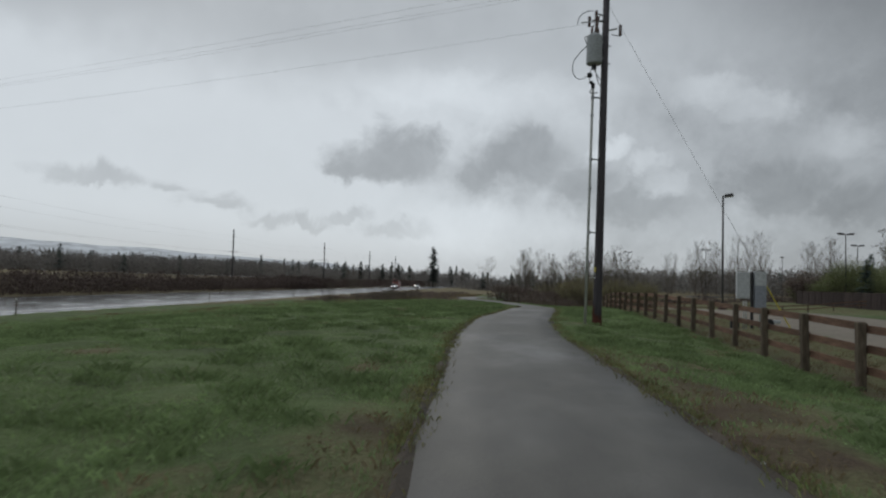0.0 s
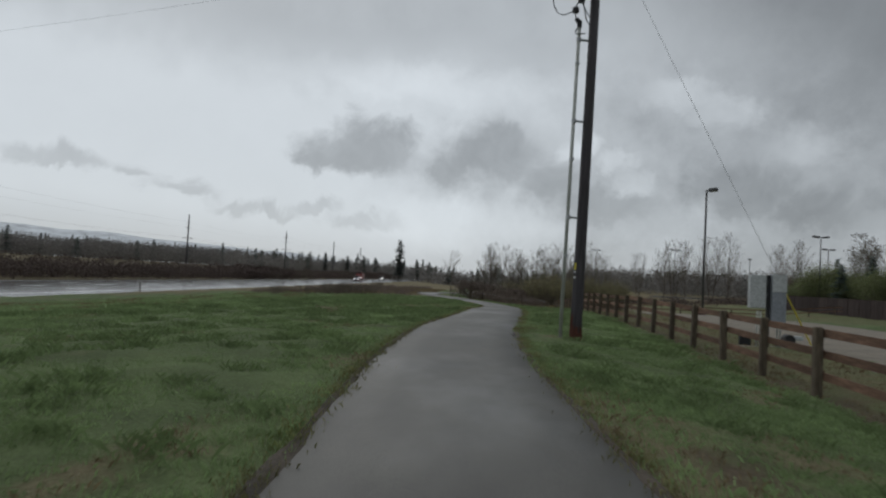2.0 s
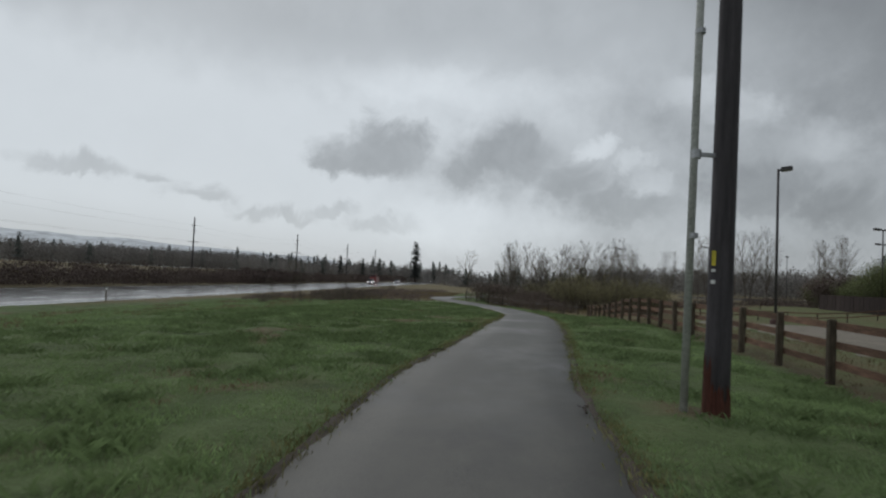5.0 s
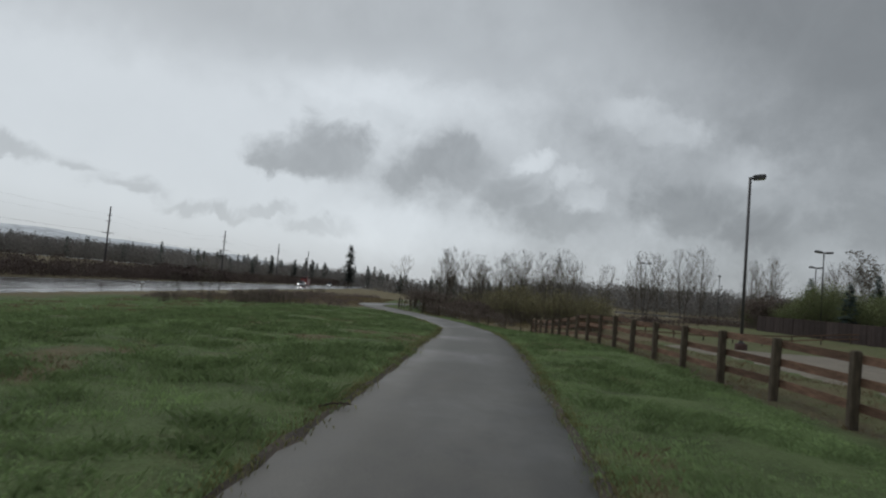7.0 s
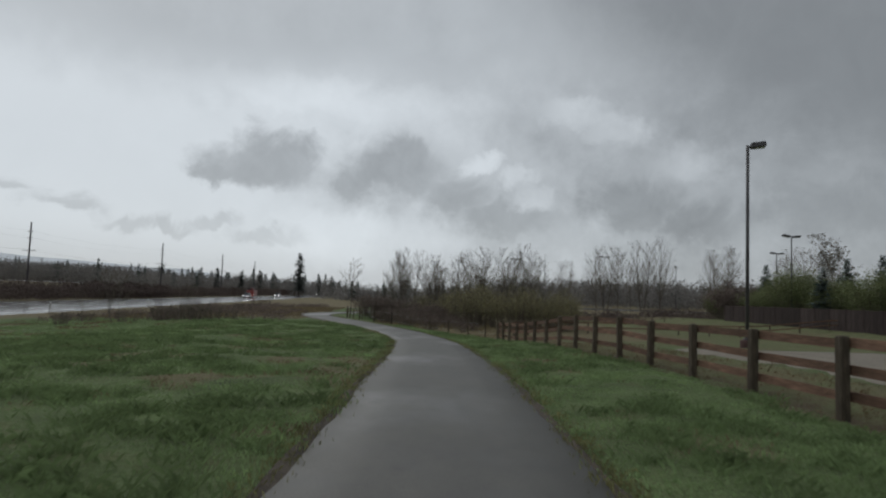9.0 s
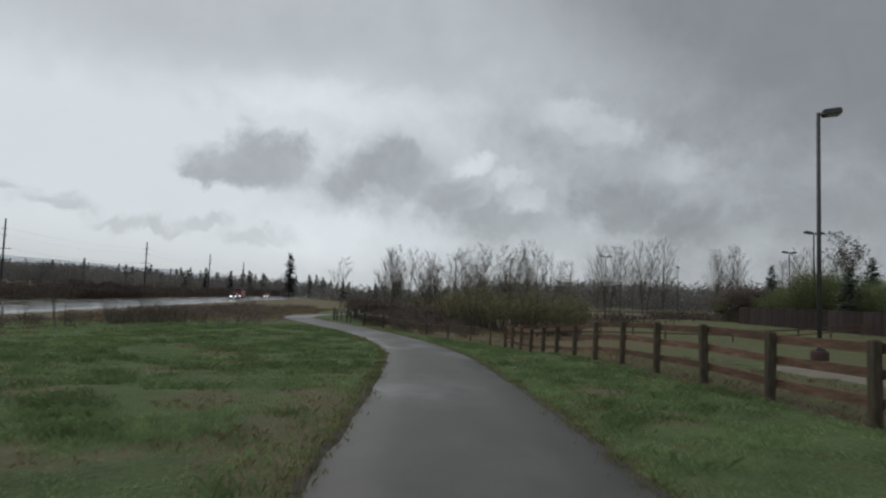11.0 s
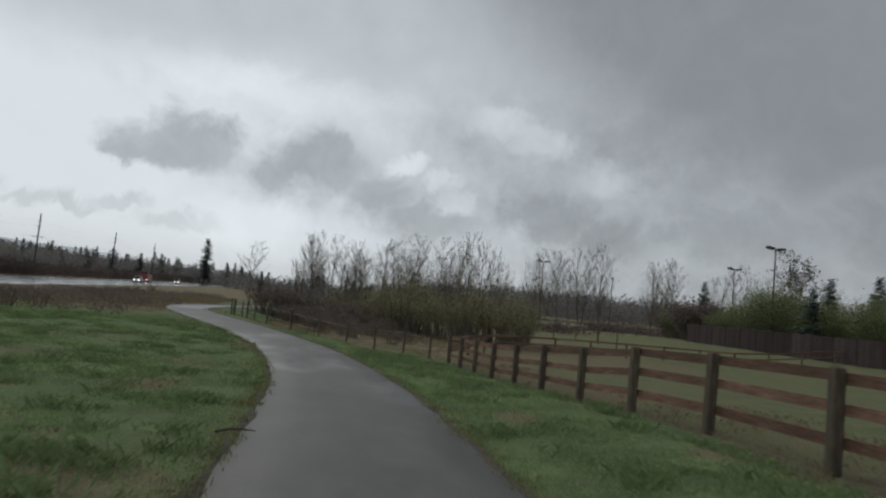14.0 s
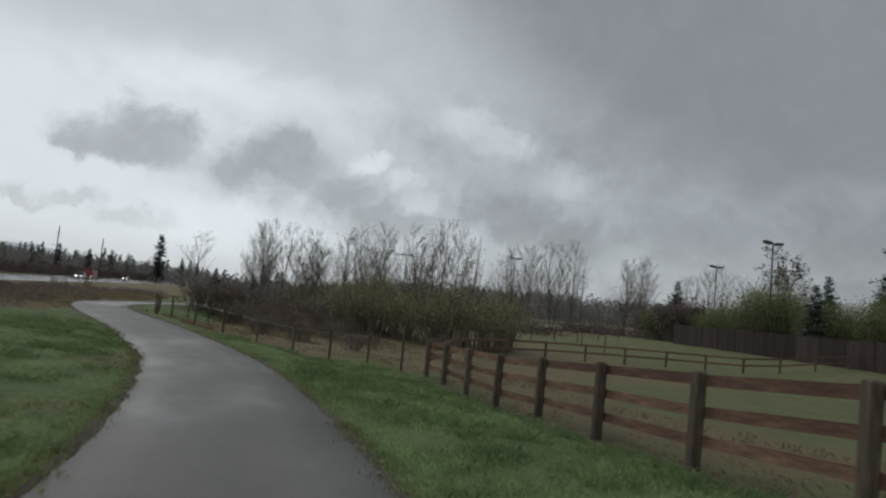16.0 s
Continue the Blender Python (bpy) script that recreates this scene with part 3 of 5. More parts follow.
def make_rail_fence():
    fence = thing("rail_fence", "weathered brown post-and-rail fence standing in the grass verge", "fence")
    rng = random.Random(11)
    meshes = []
    for k in range(4):
        b = Build()
        b.box((0.145, 0.145, 1.45), (0, 0, 0.355), 0.018, None, 0.006, rng)
        meshes.append(b.mesh("post", M_POST))
    rail_meshes = []
    for k in range(4):
        b = Build()
        b.box((0.045, BAY - 0.02, 0.14), (0, 0, 0), 0.008, None, 0.004, rng)
        rail_meshes.append(b.mesh("rail", M_RAIL))
    for i in range(FENCE_N):
        y = FENCE_Y0 + BAY * i
        z = lerp(y, FY, FZ) - 0.08 * step(33, 39, y) * (1 - step(43, 45.5, y))
        post = new("post", meshes[i % 4])
        post.parent = fence
        post.matrix_basis = pose(FENCE_X + rng.uniform(-0.02, 0.02), y, z, rng.uniform(-1.2, 1.2), rng.uniform(-1.5, 1.5), rng.uniform(-5, 5))
        if i == FENCE_N - 1:
            break
        z1 = lerp(y + BAY, FY, FZ) - 0.08 * step(33, 39, y + BAY) * (1 - step(43, 45.5, y + BAY))
        pitch = math.degrees(math.atan2(z1 - z, BAY))
        for h in (0.97, 0.60, 0.22):
            rail = new("rail", rail_meshes[(i + int(h * 10)) % 4])
            rail.parent = fence
            rail.matrix_basis = pose(FENCE_X + 0.10, y + BAY / 2, (z + z1) / 2 + h + rng.uniform(-0.02, 0.02), pitch + rng.uniform(-0.4, 0.4), 0, 0)


make_rail_fence()


# ---- utility pole ----
POLE = (2.57, 22.58, 0.33)


def make_utility_pole():
    p = thing("utility_pole", "dark creosoted wooden utility pole with a reddish splintered foot", "utility pole", at=POLE)
    p.matrix_basis = pose(*POLE, 0, 0.7, 0)
    b = Build()
    b.tube([(0, 0, -0.3), (0.0, 0, 0.6), (0.01, 0, 6), (0.02, 0, 12.2)], [0.150, 0.143, 0.122, 0.10], 20)
    part("shaft", b, M_POLE, p, smooth=True)
    # splintered reddish foot
    b = Build()
    rng = random.Random(3)
    n = 26
    for k in range(n):
        a = 2 * math.pi * k / n
        top = rng.uniform(0.15, 0.38) + (0.35 if 2.8 < a < 3.9 else 0.0)
        r = 0.157
        u = Vector((math.cos(a), math.sin(a), 0))
        w = Vector((-math.sin(a), math.cos(a), 0)) * 0.021
        b.add([u * r - w + Vector((0, 0, -0.1)), u * r + w + Vector((0, 0, -0.1)), u * (r - 0.006) + w * 0.8 + Vector((0, 0, top * 0.8)), u * (r - 0.01) + Vector((0, 0, top)),
               u * (r - 0.006) - w * 0.8 + Vector((0, 0, top * 0.8)), u * 0.126 + Vector((0, 0, -0.1)), u * 0.126 + Vector((0, 0, top * 0.9))],
              [(0, 1, 2, 3, 4), (1, 5, 6, 3, 2), (5, 0, 4, 3, 6)])
    tagged(part("splintered_foot", b, M_REDWOOD, p, "reddish torn wood at the foot of the pole"), kind="stuff")
    # conduit on stand-off brackets
    cx, cy = -0.35, -0.08
    b = Build()
    b.tube([(cx - 0.03, cy, -0.2), (cx, cy, 7.75)], 0.044, 14)
    con = part("conduit", b, M_PVC, p, "grey plastic conduit riser", True)
    for z in (2.0, 4.4, 6.8):
        b = Build()
        b.tube([(cx, cy, z - 0.03), (cx, cy, z + 0.03)], 0.06, 14)
        part("clamp", b, M_STEEL, con)
    for z in (2.95, 5.35, 7.4):
        b = Build()
        b.box((0.46, 0.045, 0.045), (0, 0, 0), 0.006, Matrix.Translation((cx / 2, cy / 2, z)) @ Matrix.Rotation(math.atan2(cy, cx), 4, "Z"))
        b.tube([(cx, cy, z - 0.05), (cx, cy, z + 0.05)], 0.062, 12)
        part("bracket", b, M_STEEL, p, "galvanised stand-off bracket")
    # transformer can
    tx, ty, tz = -0.34, -0.12, 8.5
    b = Build()
    b.tube([(tx, ty, tz), (tx, ty, tz + 0.04), (tx, ty, tz + 0.86), (tx, ty, tz + 0.92), (tx, ty, tz + 1.0)], [0.24, 0.255, 0.255, 0.27, 0.16], 22)
    can = part("transformer", b, M_TRANS, p, "grey can transformer", True)
    for a in (0.6, 2.2, 3.9):
        b = Build()
        x, y = tx + 0.14 * math.cos(a), ty + 0.14 * math.sin(a)
        b.tube([(x, y, tz + 0.93), (x, y, tz + 1.02), (x, y, tz + 1.05), (x, y, tz + 1.12), (x, y, tz + 1.15), (x, y, tz + 1.25)], [0.03, 0.05, 0.03, 0.05, 0.03, 0.02], 10)
        part("bushing", b, M_PORC, can)
    for z in (tz + 0.2, tz + 0.75):
        b = Build()
        b.box((0.2, 0.1, 0.08), (-0.15, -0.06, z), 0.01)
        part("mount", b, M_STEEL, p)
    # cut-outs, arms and leads at the top
    for s, z in ((-0.52, 9.95), (0.48, 9.65), (-0.30, 10.15)):
        b = Build()
        b.tube([(0, 0, z), (s * 0.8, -0.05, z + 0.06)], 0.03, 8)
        arm = part("arm", b, M_STEEL, p)
        b = Build()
        zz = z - 0.18
        b.tube([(s, -0.06, zz + 0.02 * k) for k in range(18)], [0.055 if k % 3 else 0.03 for k in range(18)], 10)
        part("insulator", b, M_PORC, arm)
    b = Build()
    b.tube([(-0.33, -0.1, 9.45), (-0.24, -0.12, 10.1)], 0.05, 10)
    part("fuse_cutout", b, M_PORC, p)
    b = Build()
    b.tube([(-0.8, -0.1, 9.90), (-0.1, -0.1, 9.97)], 0.022, 6)
    part("arrester_arm", b, M_STEEL, p)
    for a, c, e in (((-0.56, -0.2, 9.1), (-1.25, -0.25, 8.5), (-0.95, -0.25, 8.05)), ((-0.95, -0.25, 8.05), (-0.8, -0.2, 7.85), (-0.47, -0.15, 8.15)),
                    ((-0.30, -0.15, 8.5), (-0.62, -0.3, 8.1), (-0.37, -0.08, 7.75)), ((-0.40, -0.15, 8.5), (-0.25, -0.35, 8.0), (-0.1, -0.14, 7.95)),
                    ((-0.30, -0.15, 8.45), (-0.25, -0.25, 7.8), (-0.1, -0.15, 7.75)), ((-0.45, -0.1, 9.45), (-0.45, -0.15, 9.8), (-0.2, -0.1, 10.05)),
                    ((-0.9, -0.1, 9.85), (-0.9, -0.1, 10.3), (-0.4, -0.1, 10.3)), ((-0.56, -0.2, 9.1), (-0.8, -0.25, 9.5), (-0.5, -0.2, 9.35)),
                    ((0.48, -0.06, 9.6), (0.65, -0.1, 9.35), (0.2, -0.1, 9.5)), ((-0.37, -0.08, 7.7), (-0.6, -0.2, 7.45), (-0.2, -0.12, 7.55))):
        b = Build()
        A, C, E = Vector(a), Vector(c), Vector(e)
        b.tube([A * (1 - t) ** 2 + C * 2 * t * (1 - t) + E * t * t for t in [i / 12 for i in range(13)]], 0.014, 6)
        part("lead", b, M_BLACK, p, "looped black cable")
    for x, z in ((-0.34, 8.38), (-0.47, 8.12)):
        b = Build()
        b.box((0.16, 0.12, 0.14), (x, -0.15, z), 0.02)
        part("connector", b, M_BLACK, p)
    for z in (8.55, 9.15):
        b = Build()
        b.tube([(0.1, 0, z), (0.2, 0, z)], 0.02, 8)
        part("bolt", b, M_STEEL, p)
    b = Build()
    b.tube([(cx, cy, 7.7), (cx, cy, 7.86), (cx - 0.05, cy, 7.92), (cx - 0.11, cy, 7.88)], [0.06, 0.065, 0.06, 0.045], 10)
    part("weatherhead", b, M_BLACK, p)
    # number plates shown as plain bars
    for z, h, mat in ((1.75, 0.17, M_YELLOW), (1.61, 0.03, M_WHITE), (1.48, 0.045, M_WHITE)):
        b = Build()
        b.box((0.045, 0.006, h), (-0.085, -0.142, z), 0.0, Matrix.Rotation(-0.25, 4, "Z"))
        part("tag", b, mat, p, "small pole tag")
    return p


make_utility_pole()


def cable(name, a, c, sag, r, label, mat=None, n=24):
    b = Build()
    A, C = Vector(a), Vector(c)
    b.tube([A.lerp(C, t) - Vector((0, 0, 4 * sag * t * (1 - t))) for t in [i / n for i in range(n + 1)]], r, 6)
    return solid(name, b, mat or M_BLACK, label, "cable", "overhead wires")


GUY_ANCHOR = (9.92, 26.4, 0.15)


def make_guy():
    g = thing("guy_wire", "thin steel guy wire with a yellow plastic guard near the ground", "guy wire")
    a, c = Vector((POLE[0] + 0.22, POLE[1], 10.85)), Vector(GUY_ANCHOR)
    b = Build()
    b.tube([a, c], 0.0055, 6)
    part("wire", b, M_STEEL, g)
    b = Build()
    b.tube([c, c.lerp(a, 0.15)], 0.021, 8)
    part("guard", b, M_YELLOW, g, "yellow plastic guard")


make_guy()


# ---- metering cabinets behind the fence ----
def make_cabinet():
    c = thing("meter_cabinet", "pale grey metal electrical meter cabinet on steel posts behind the fence", "electrical cabinet", at=(7.72, 25.6, 0.12), turn=-4)
    c.scale = (0.86, 1, 1)
    b = Build()
    b.box((0.50, 0.24, 0.94), (0.30, 0, 1.60), 0.015)
    body = part("box", b, M_CAB, c)
    b = Build()
    b.box((0.45, 0.012, 0.88), (0.30, -0.127, 1.60), 0.004)
    part("door", b, M_CAB, body)
    b = Build()
    b.box((0.03, 0.03, 0.12), (0.54, -0.145, 1.5), 0.004)
    part("latch", b, M_STEEL, body)
    b = Build()
    b.box((0.46, 0.26, 1.50), (0.96, 0.03, 1.36), 0.015)
    tall = part("tall_box", b, M_CABDARK, c, "taller blue-grey cabinet")
    b = Build()
    b.box((0.45, 0.02, 0.50), (0.96, -0.108, 1.86), 0.004)
    part("hood", b, M_CAB, tall, "pale upper cover")
    b = Build()
    b.box((0.41, 0.014, 0.92), (0.96, -0.108, 1.12), 0.004)
    part("panel", b, M_CABDARK, tall)
    b = Build()
    b.box((0.10, 0.10, 2.25), (0.66, 0.02, 0.95), 0.01)
    part("support_post", b, M_BLACK, c)
    for x in (0.33, 0.43, 0.96, 1.06):
        b = Build()
        b.tube([(x, 0, -0.1), (x, 0, 1.05)], 0.03, 10)
        part("conduit", b, M_PVC, c, smooth=True)
    b = Build()
    b.tube([(1.28, -0.25, 0.28), (1.28, 0.1, 0.28)], 0.16, 16)
    part("cable_reel", b, M_BLACK, c, "black coil at the foot")
    b = Build()
    b.box((0.34, 0.2, 0.40), (0.05, 0.25, 0.22), 0.02)
    part("junction_box", b, M_BLACK, c, "small black ground box")
    b = Build()
    b.box((0.3, 0.2, 0.12), (1.6, 0.0, 0.34), 0.02)
    part("valve_box", b, M_CAB, c)
    b = Build()
    b.box((1.7, 0.7, 0.14), (0.7, 0.05, -0.02), 0.02)
    part("pad", b, M_GRAVEL, c, "concrete pad")


make_cabinet()


# ---- car-park lamp standards ----
def lamp_meshes(h, heads):
    pole, base, cap = Build(), Build(), Build()
    pole.tube([(0, 0, 0.6), (0, 0, h)], [0.085, 0.07], 12)
    base.tube([(0, 0, -0.3), (0, 0, 0.66), (0, 0, 0.72)], [0.31, 0.31, 0.28], 20)
    cap.box((0.32, 0.32, 0.08), (0, 0, 0.76), 0.01)
    return pole, base, cap


def make_lamp(at, h, turn, heads, label):
    p = thing("lamp_standard", label, "street lamp", "car park lamps", at=at, turn=turn)
    pole, base, cap = lamp_meshes(h, heads)
    part("pole", pole, M_BRONZE, p, smooth=True)
    part("base", base, M_BASE, p, "dark red-brown concrete base", True)
    part("base_cover", cap, M_BRONZE, p)
    for s in heads:
        b = Build()
        b.tube([(0, 0, h - 0.08), (s * 0.32, 0, h - 0.04)], 0.04, 8)
        arm = part("arm", b, M_BRONZE, p)
        b = Build()
        m = Matrix.Translation((s * (0.72 if len(heads) > 1 else 0.44), 0, h)) @ Matrix.Rotation(radians(-6 * s), 4, "Y")
        b.box((0.86 if len(heads) > 1 else 0.64, 0.46, 0.24), (0, 0, 0), 0.04, m)
        head = part("head", b, M_BRONZE, p, "shoebox lamp head")
        b = Build()
        b.box((0.44, 0.36, 0.02), (0.05 * s, 0, -0.125), 0.0, m)
        part("lens", b, M_LENS, head)
    return p


make_lamp((15.5, 55.2, -0.55), 9.6, -20, (1,), "tall dark bronze lamp standard with a single shoebox head")
for x, y, z, turn in ((43.4, 97.5, 9.75, 12), (56.8, 123.3, 9.95, 12), (38.2, 149.7, 10.2, 12), (27.0, 186.0, 11.3, 12), (63.0, 175.0, 10.2, 60)):
    g = land(x, y)
    make_lamp((x, y, g), z - g, turn, (1, -1), "tall dark lamp standard with two shoebox heads")


# ---- wooden power poles beyond the highway ----
def make_power_pole(x, y, h):
    z = ROAD_Z - 0.3
    p = thing("power_pole", "weathered wooden power pole with crossarms beside the highway", "power pole", "highway power poles", at=(x, y, z))
    b = Build()
    b.tube([(0, 0, -0.5), (0, 0, h)], [0.24, 0.15], 10)
    part("shaft", b, M_POLE, p)
    for zz, w in ((h - 6.4, 2.8), (h - 3.6, 1.0), (h - 2.2, 1.0)):
        b = Build()
        b.box((w, 0.1, 0.12), (0, -0.12, zz), 0.0)
        arm = part("crossarm", b, M_POLE, p)
        for s in (-0.45, 0.45):
            b = Build()
            b.tube([(s * w, -0.12, zz + 0.05), (s * w, -0.12, zz + 0.25)], 0.04, 6)
            part("insulator", b, M_PORC, arm)
    return p


HP = [(-72.0, 48.0), (-83.0, 177.0), (-74.6, 234.0), (-71.4, 290.0), (-71.0, 345.0)]
for x, y in HP:
    make_power_pole(x, y, 16.4)
for (x0, y0), (x1, y1) in zip(HP[:-1], HP[1:]):
    for dx, h in ((-1.2, 10.2), (1.2, 10.2), (-0.4, 13.0), (0.4, 14.4)):
        cable("power_line", (x0 + dx, y0, ROAD_Z - 0.3 + h), (x1 + dx, y1, ROAD_Z - 0.3 + h), 1.0, 0.007, "thin power line strung between highway poles", n=12)


# ---- plants ----
def leaf_cards(b, rng, centre, n, spread, size, flat=0.5):
    """n small leaf blades scattered round a place."""
    for _ in range(n):
        p = Vector(centre) + Vector((rng.gauss(0, spread), rng.gauss(0, spread), rng.gauss(0, spread * 0.8)))
        u = Vector((rng.uniform(-1, 1), rng.uniform(-1, 1), rng.uniform(-flat, flat))).normalized()
        w = u.cross(Vector((rng.uniform(-1, 1), rng.uniform(-1, 1), rng.uniform(-1, 1)))).normalized()
        s = size * rng.uniform(0.6, 1.4)
        b.add((p - u * s, p + w * s * 0.45, p + u * s, p - w * s * 0.45), ((0, 1, 2, 3),))


def grow(b, twigs, rng, p, d, length, r, depth, spread, tips, up=0.25):
    """A limb with side limbs."""
    pts, rad = [p], [r]
    q, dd = Vector(p), Vector(d)
    n = 4
    for k in range(n):
        dd = (dd + Vector((rng.gauss(0, 0.05), rng.gauss(0, 0.05), rng.gauss(0, 0.03) + up * 0.16))).normalized()
        q = q + dd * length / n
        pts.append(q)
        rad.append(r * (1 - 0.75 * (k + 1) / n))
    rad = [max(q, 0.007) for q in rad]
    (b if depth > 0 else twigs).tube(pts, rad, 4 if depth > 0 else 3, cap=False)
    if depth == 0:
        tips.append(q)
        return
    for k in range(rng.randint(6, 9)):
        t = rng.uniform(0.25, 1.0)
        i = min(int(t * n), n - 1)
        base = Vector(pts[i]).lerp(Vector(pts[i + 1]), t * n - i)
        a = rng.uniform(0, 2 * math.pi)
        ref = dd.orthogonal().normalized()
        side = (Matrix.Rotation(a, 3, dd) @ ref)
        nd = (dd * (1 - spread) + side * spread + Vector((0, 0, up))).normalized()
        grow(b, twigs, rng, base, nd, length * rng.uniform(0.30, 0.62) * (1.2 - 0.5 * t), rad[i] * 0.5, depth - 1, spread, tips, up)


def bare_tree_parts(seed, h, spread, buds, bud_size=0.09, stems=1, up=0.25, budmat=None):
    """Trunk-and-limbs, twigs and buds of a nearly bare tree, h metres high."""
    rng = random.Random(seed)
    wood, twigs, leaves, tips = Build(), Build(), Build(), []
    for s in range(stems):
        d = Vector((rng.gauss(0, 0.05 + 0.12 * (stems > 1)), rng.gauss(0, 0.05 + 0.12 * (stems > 1)), 1)).normalized()
        hh = h * rng.uniform(0.8, 1.0) if s else h
        base = Vector((rng.gauss(0, 0.25) if s else 0, rng.gauss(0, 0.25) if s else 0, -0.2))
        pts, rad = [base], [0.008 * hh + 0.015]
        q = base
        n = 8
        for k in range(n):
            d = (d + Vector((rng.gauss(0, 0.018), rng.gauss(0, 0.018), 0.04))).normalized()
            q = q + d * hh / n
            pts.append(q)
            rad.append((0.008 * hh + 0.015) * (1 - 0.93 * (k + 1) / n))
        wood.tube(pts, rad, 7, cap=False)
        tips.append(q)
        for k in range(int(hh * 3.0)):
            t = rng.uniform(0.16, 0.97)
            i = min(int(t * n), n - 1)
            b0 = pts[i].lerp(pts[i + 1], t * n - i)
            a = rng.uniform(0, 2 * math.pi)
            side = Vector((math.cos(a), math.sin(a), 0))
            nd = (side * spread + Vector((0, 0, 1.0 - spread + 0.2))).normalized()
            ln = hh * (0.36 * (1 - t) + 0.13) * rng.uniform(0.7, 1.2)
            grow(wood, twigs, rng, b0, nd, ln, rad[i] * 0.42, 1, 0.38, tips, up)
    for t in tips:
        if rng.random() < buds:
            leaf_cards(leaves, rng, t, rng.randint(3, 6), 0.16, bud_size)
    return wood, twigs, leaves


def make_tree_kind(name, label, seed, h, spread, buds, budmat, bud_size=0.09, stems=1, up=0.25, barkmat=None, group=""):
    t = thing(name, label, "tree", group)
    wood, twigs, leaves = bare_tree_parts(seed, h, spread, buds, bud_size, stems, up)
    part("trunk", wood, barkmat or M_BARK, t, smooth=True)
    tagged(part("twig_mass", twigs, M_TWIG, t), kind="stuff")
    if leaves.f:
        tagged(part("leaf_mass", leaves, budmat, t), kind="stuff")
    return t


def shrub_parts(seed, w, h, leaves, size, stems=26, twiggy=2.0):
    rng = random.Random(seed)
    wood, crown = Build(), Build()
    for k in range(stems):
        a, r = rng.uniform(0, 2 * math.pi), math.sqrt(rng.random())
        base = Vector((math.cos(a) * r * w * 0.25, math.sin(a) * r * w * 0.25, -0.1))
        tip = Vector((math.cos(a) * r * w * 0.5, math.sin(a) * r * w * 0.5, h * rng.uniform(0.6, 1.0) * (1 - 0.35 * r * r)))
        mid = base.lerp(tip, 0.55) + Vector((rng.gauss(0, 0.12), rng.gauss(0, 0.12), 0.12 * h))
        wood.tube([base, mid, tip], [0.03, 0.018, 0.006], 4, cap=False)
        for j in range(int(4 * twiggy)):
            t = rng.uniform(0.3, 1)
            q = base.lerp(mid, min(t * 2, 1)) if t < 0.5 else mid.lerp(tip, t * 2 - 1)
            d = Vector((rng.gauss(0, 0.6), rng.gauss(0, 0.6), rng.uniform(0.2, 1))).normalized() * rng.uniform(0.25, 0.6) * h * 0.4
            wood.tube([q, q + d], [0.009, 0.004], 3, cap=False)
            leaf_cards(crown, rng, q + d * rng.uniform(0.4, 1), leaves, 0.10 * h, size)
    return wood, crown


def make_shrub(name, label, seed, w, h, mat, leaves=4, size=0.09, stems=26, bark=None, group=""):
    s = thing(name, label, "shrub", group)
    wood, crown = shrub_parts(seed, w, h, leaves, size, stems)
    tagged(part("stem_mass", wood, bark or M_TWIG, s), kind="stuff")
    if crown.f:
        tagged(part("crown", crown, mat, s), kind="stuff")
    return s


def make_conifer(name, label, seed, h, w, mat, bare=0.15, tiers=22, group="", drop=0.15, ragged=0.35, blunt=0.85):
    """A conifer: trunk, drooping boughs in whorls, needles as short sprays."""
    rng = random.Random(seed)
    t = thing(name, label, "tree", group)
    wood, need = Build(), Build()
    wood.tube([(0, 0, -0.3), (0, 0, h * 0.5), (0, 0, h)], [0.014 * h + 0.05, 0.009 * h, 0.01], 8)
    for k in range(tiers):
        f = k / tiers
        z = h * (bare + (1 - bare) * f)
        reach = w * 0.5 * (1 - f) ** blunt * (1 if f > 0.12 else 0.75) + 0.12
        for j in range(rng.randint(6, 9)):
            a = rng.uniform(0, 2 * math.pi)
            L = reach * rng.uniform(1 - ragged, 1.1)
            u = Vector((math.cos(a), math.sin(a), 0))
            z0 = z + rng.uniform(-0.02, 0.02) * h
            end = u * L + Vector((0, 0, z0 - L * drop + 0.04 * h * f))
            wood.tube([Vector((0, 0, z0)), end], [0.012 * L + 0.008, 0.004], 3, cap=False)
            n = max(4, int(L * 9))
            n = min(n, 16)
            for q in range(n):
                s = (q + 0.8) / n
                p = Vector((0, 0, z0)).lerp(end, s)
                wd = (0.30 * L * (1.15 - s) + 0.10 + 0.02 * h)
                side = Vector((-u.y, u.x, 0)) * rng.choice((-1, 1))
                d = (side * 0.8 + u * 0.6 + Vector((0, 0, rng.uniform(-0.5, 0.15)))).normalized() * wd * rng.uniform(0.7, 1.2)
                x = u * wd * 0.28 + Vector((0, 0, -0.10 * wd))
                need.add((p - x * 0.6, p + d * 0.5 - x, p + d, p + d * 0.6 + x, p + x * 0.6), ((0, 1, 2, 3, 4),))
    part("trunk", wood, M_BARKDARK, t)
    tagged(part("crown", need, mat, t), kind="stuff")
    return t


# ---- planting: trees and shrubs in their places ----
def place(ob, spots, seed=1, vary=0.0, height=None):
    """Stands ob at the first spot and copies of it at the others; spots: x, y, then a scale, or the top's height where ob's own height is given."""
    rng = random.Random(seed)
    for k, (x, y, s) in enumerate(spots):
        g = land(x, y)
        if height:
            s = (s - g) / height
        s *= rng.uniform(1 - vary, 1 + vary)
        m = pose(x, y, g, 0, 0, rng.uniform(0, 360))
        if k == 0:
            ob.matrix_basis = m
            ob.scale = (s, s, s)
        else:
            copy_thing(ob, m).scale = (s, s, s)


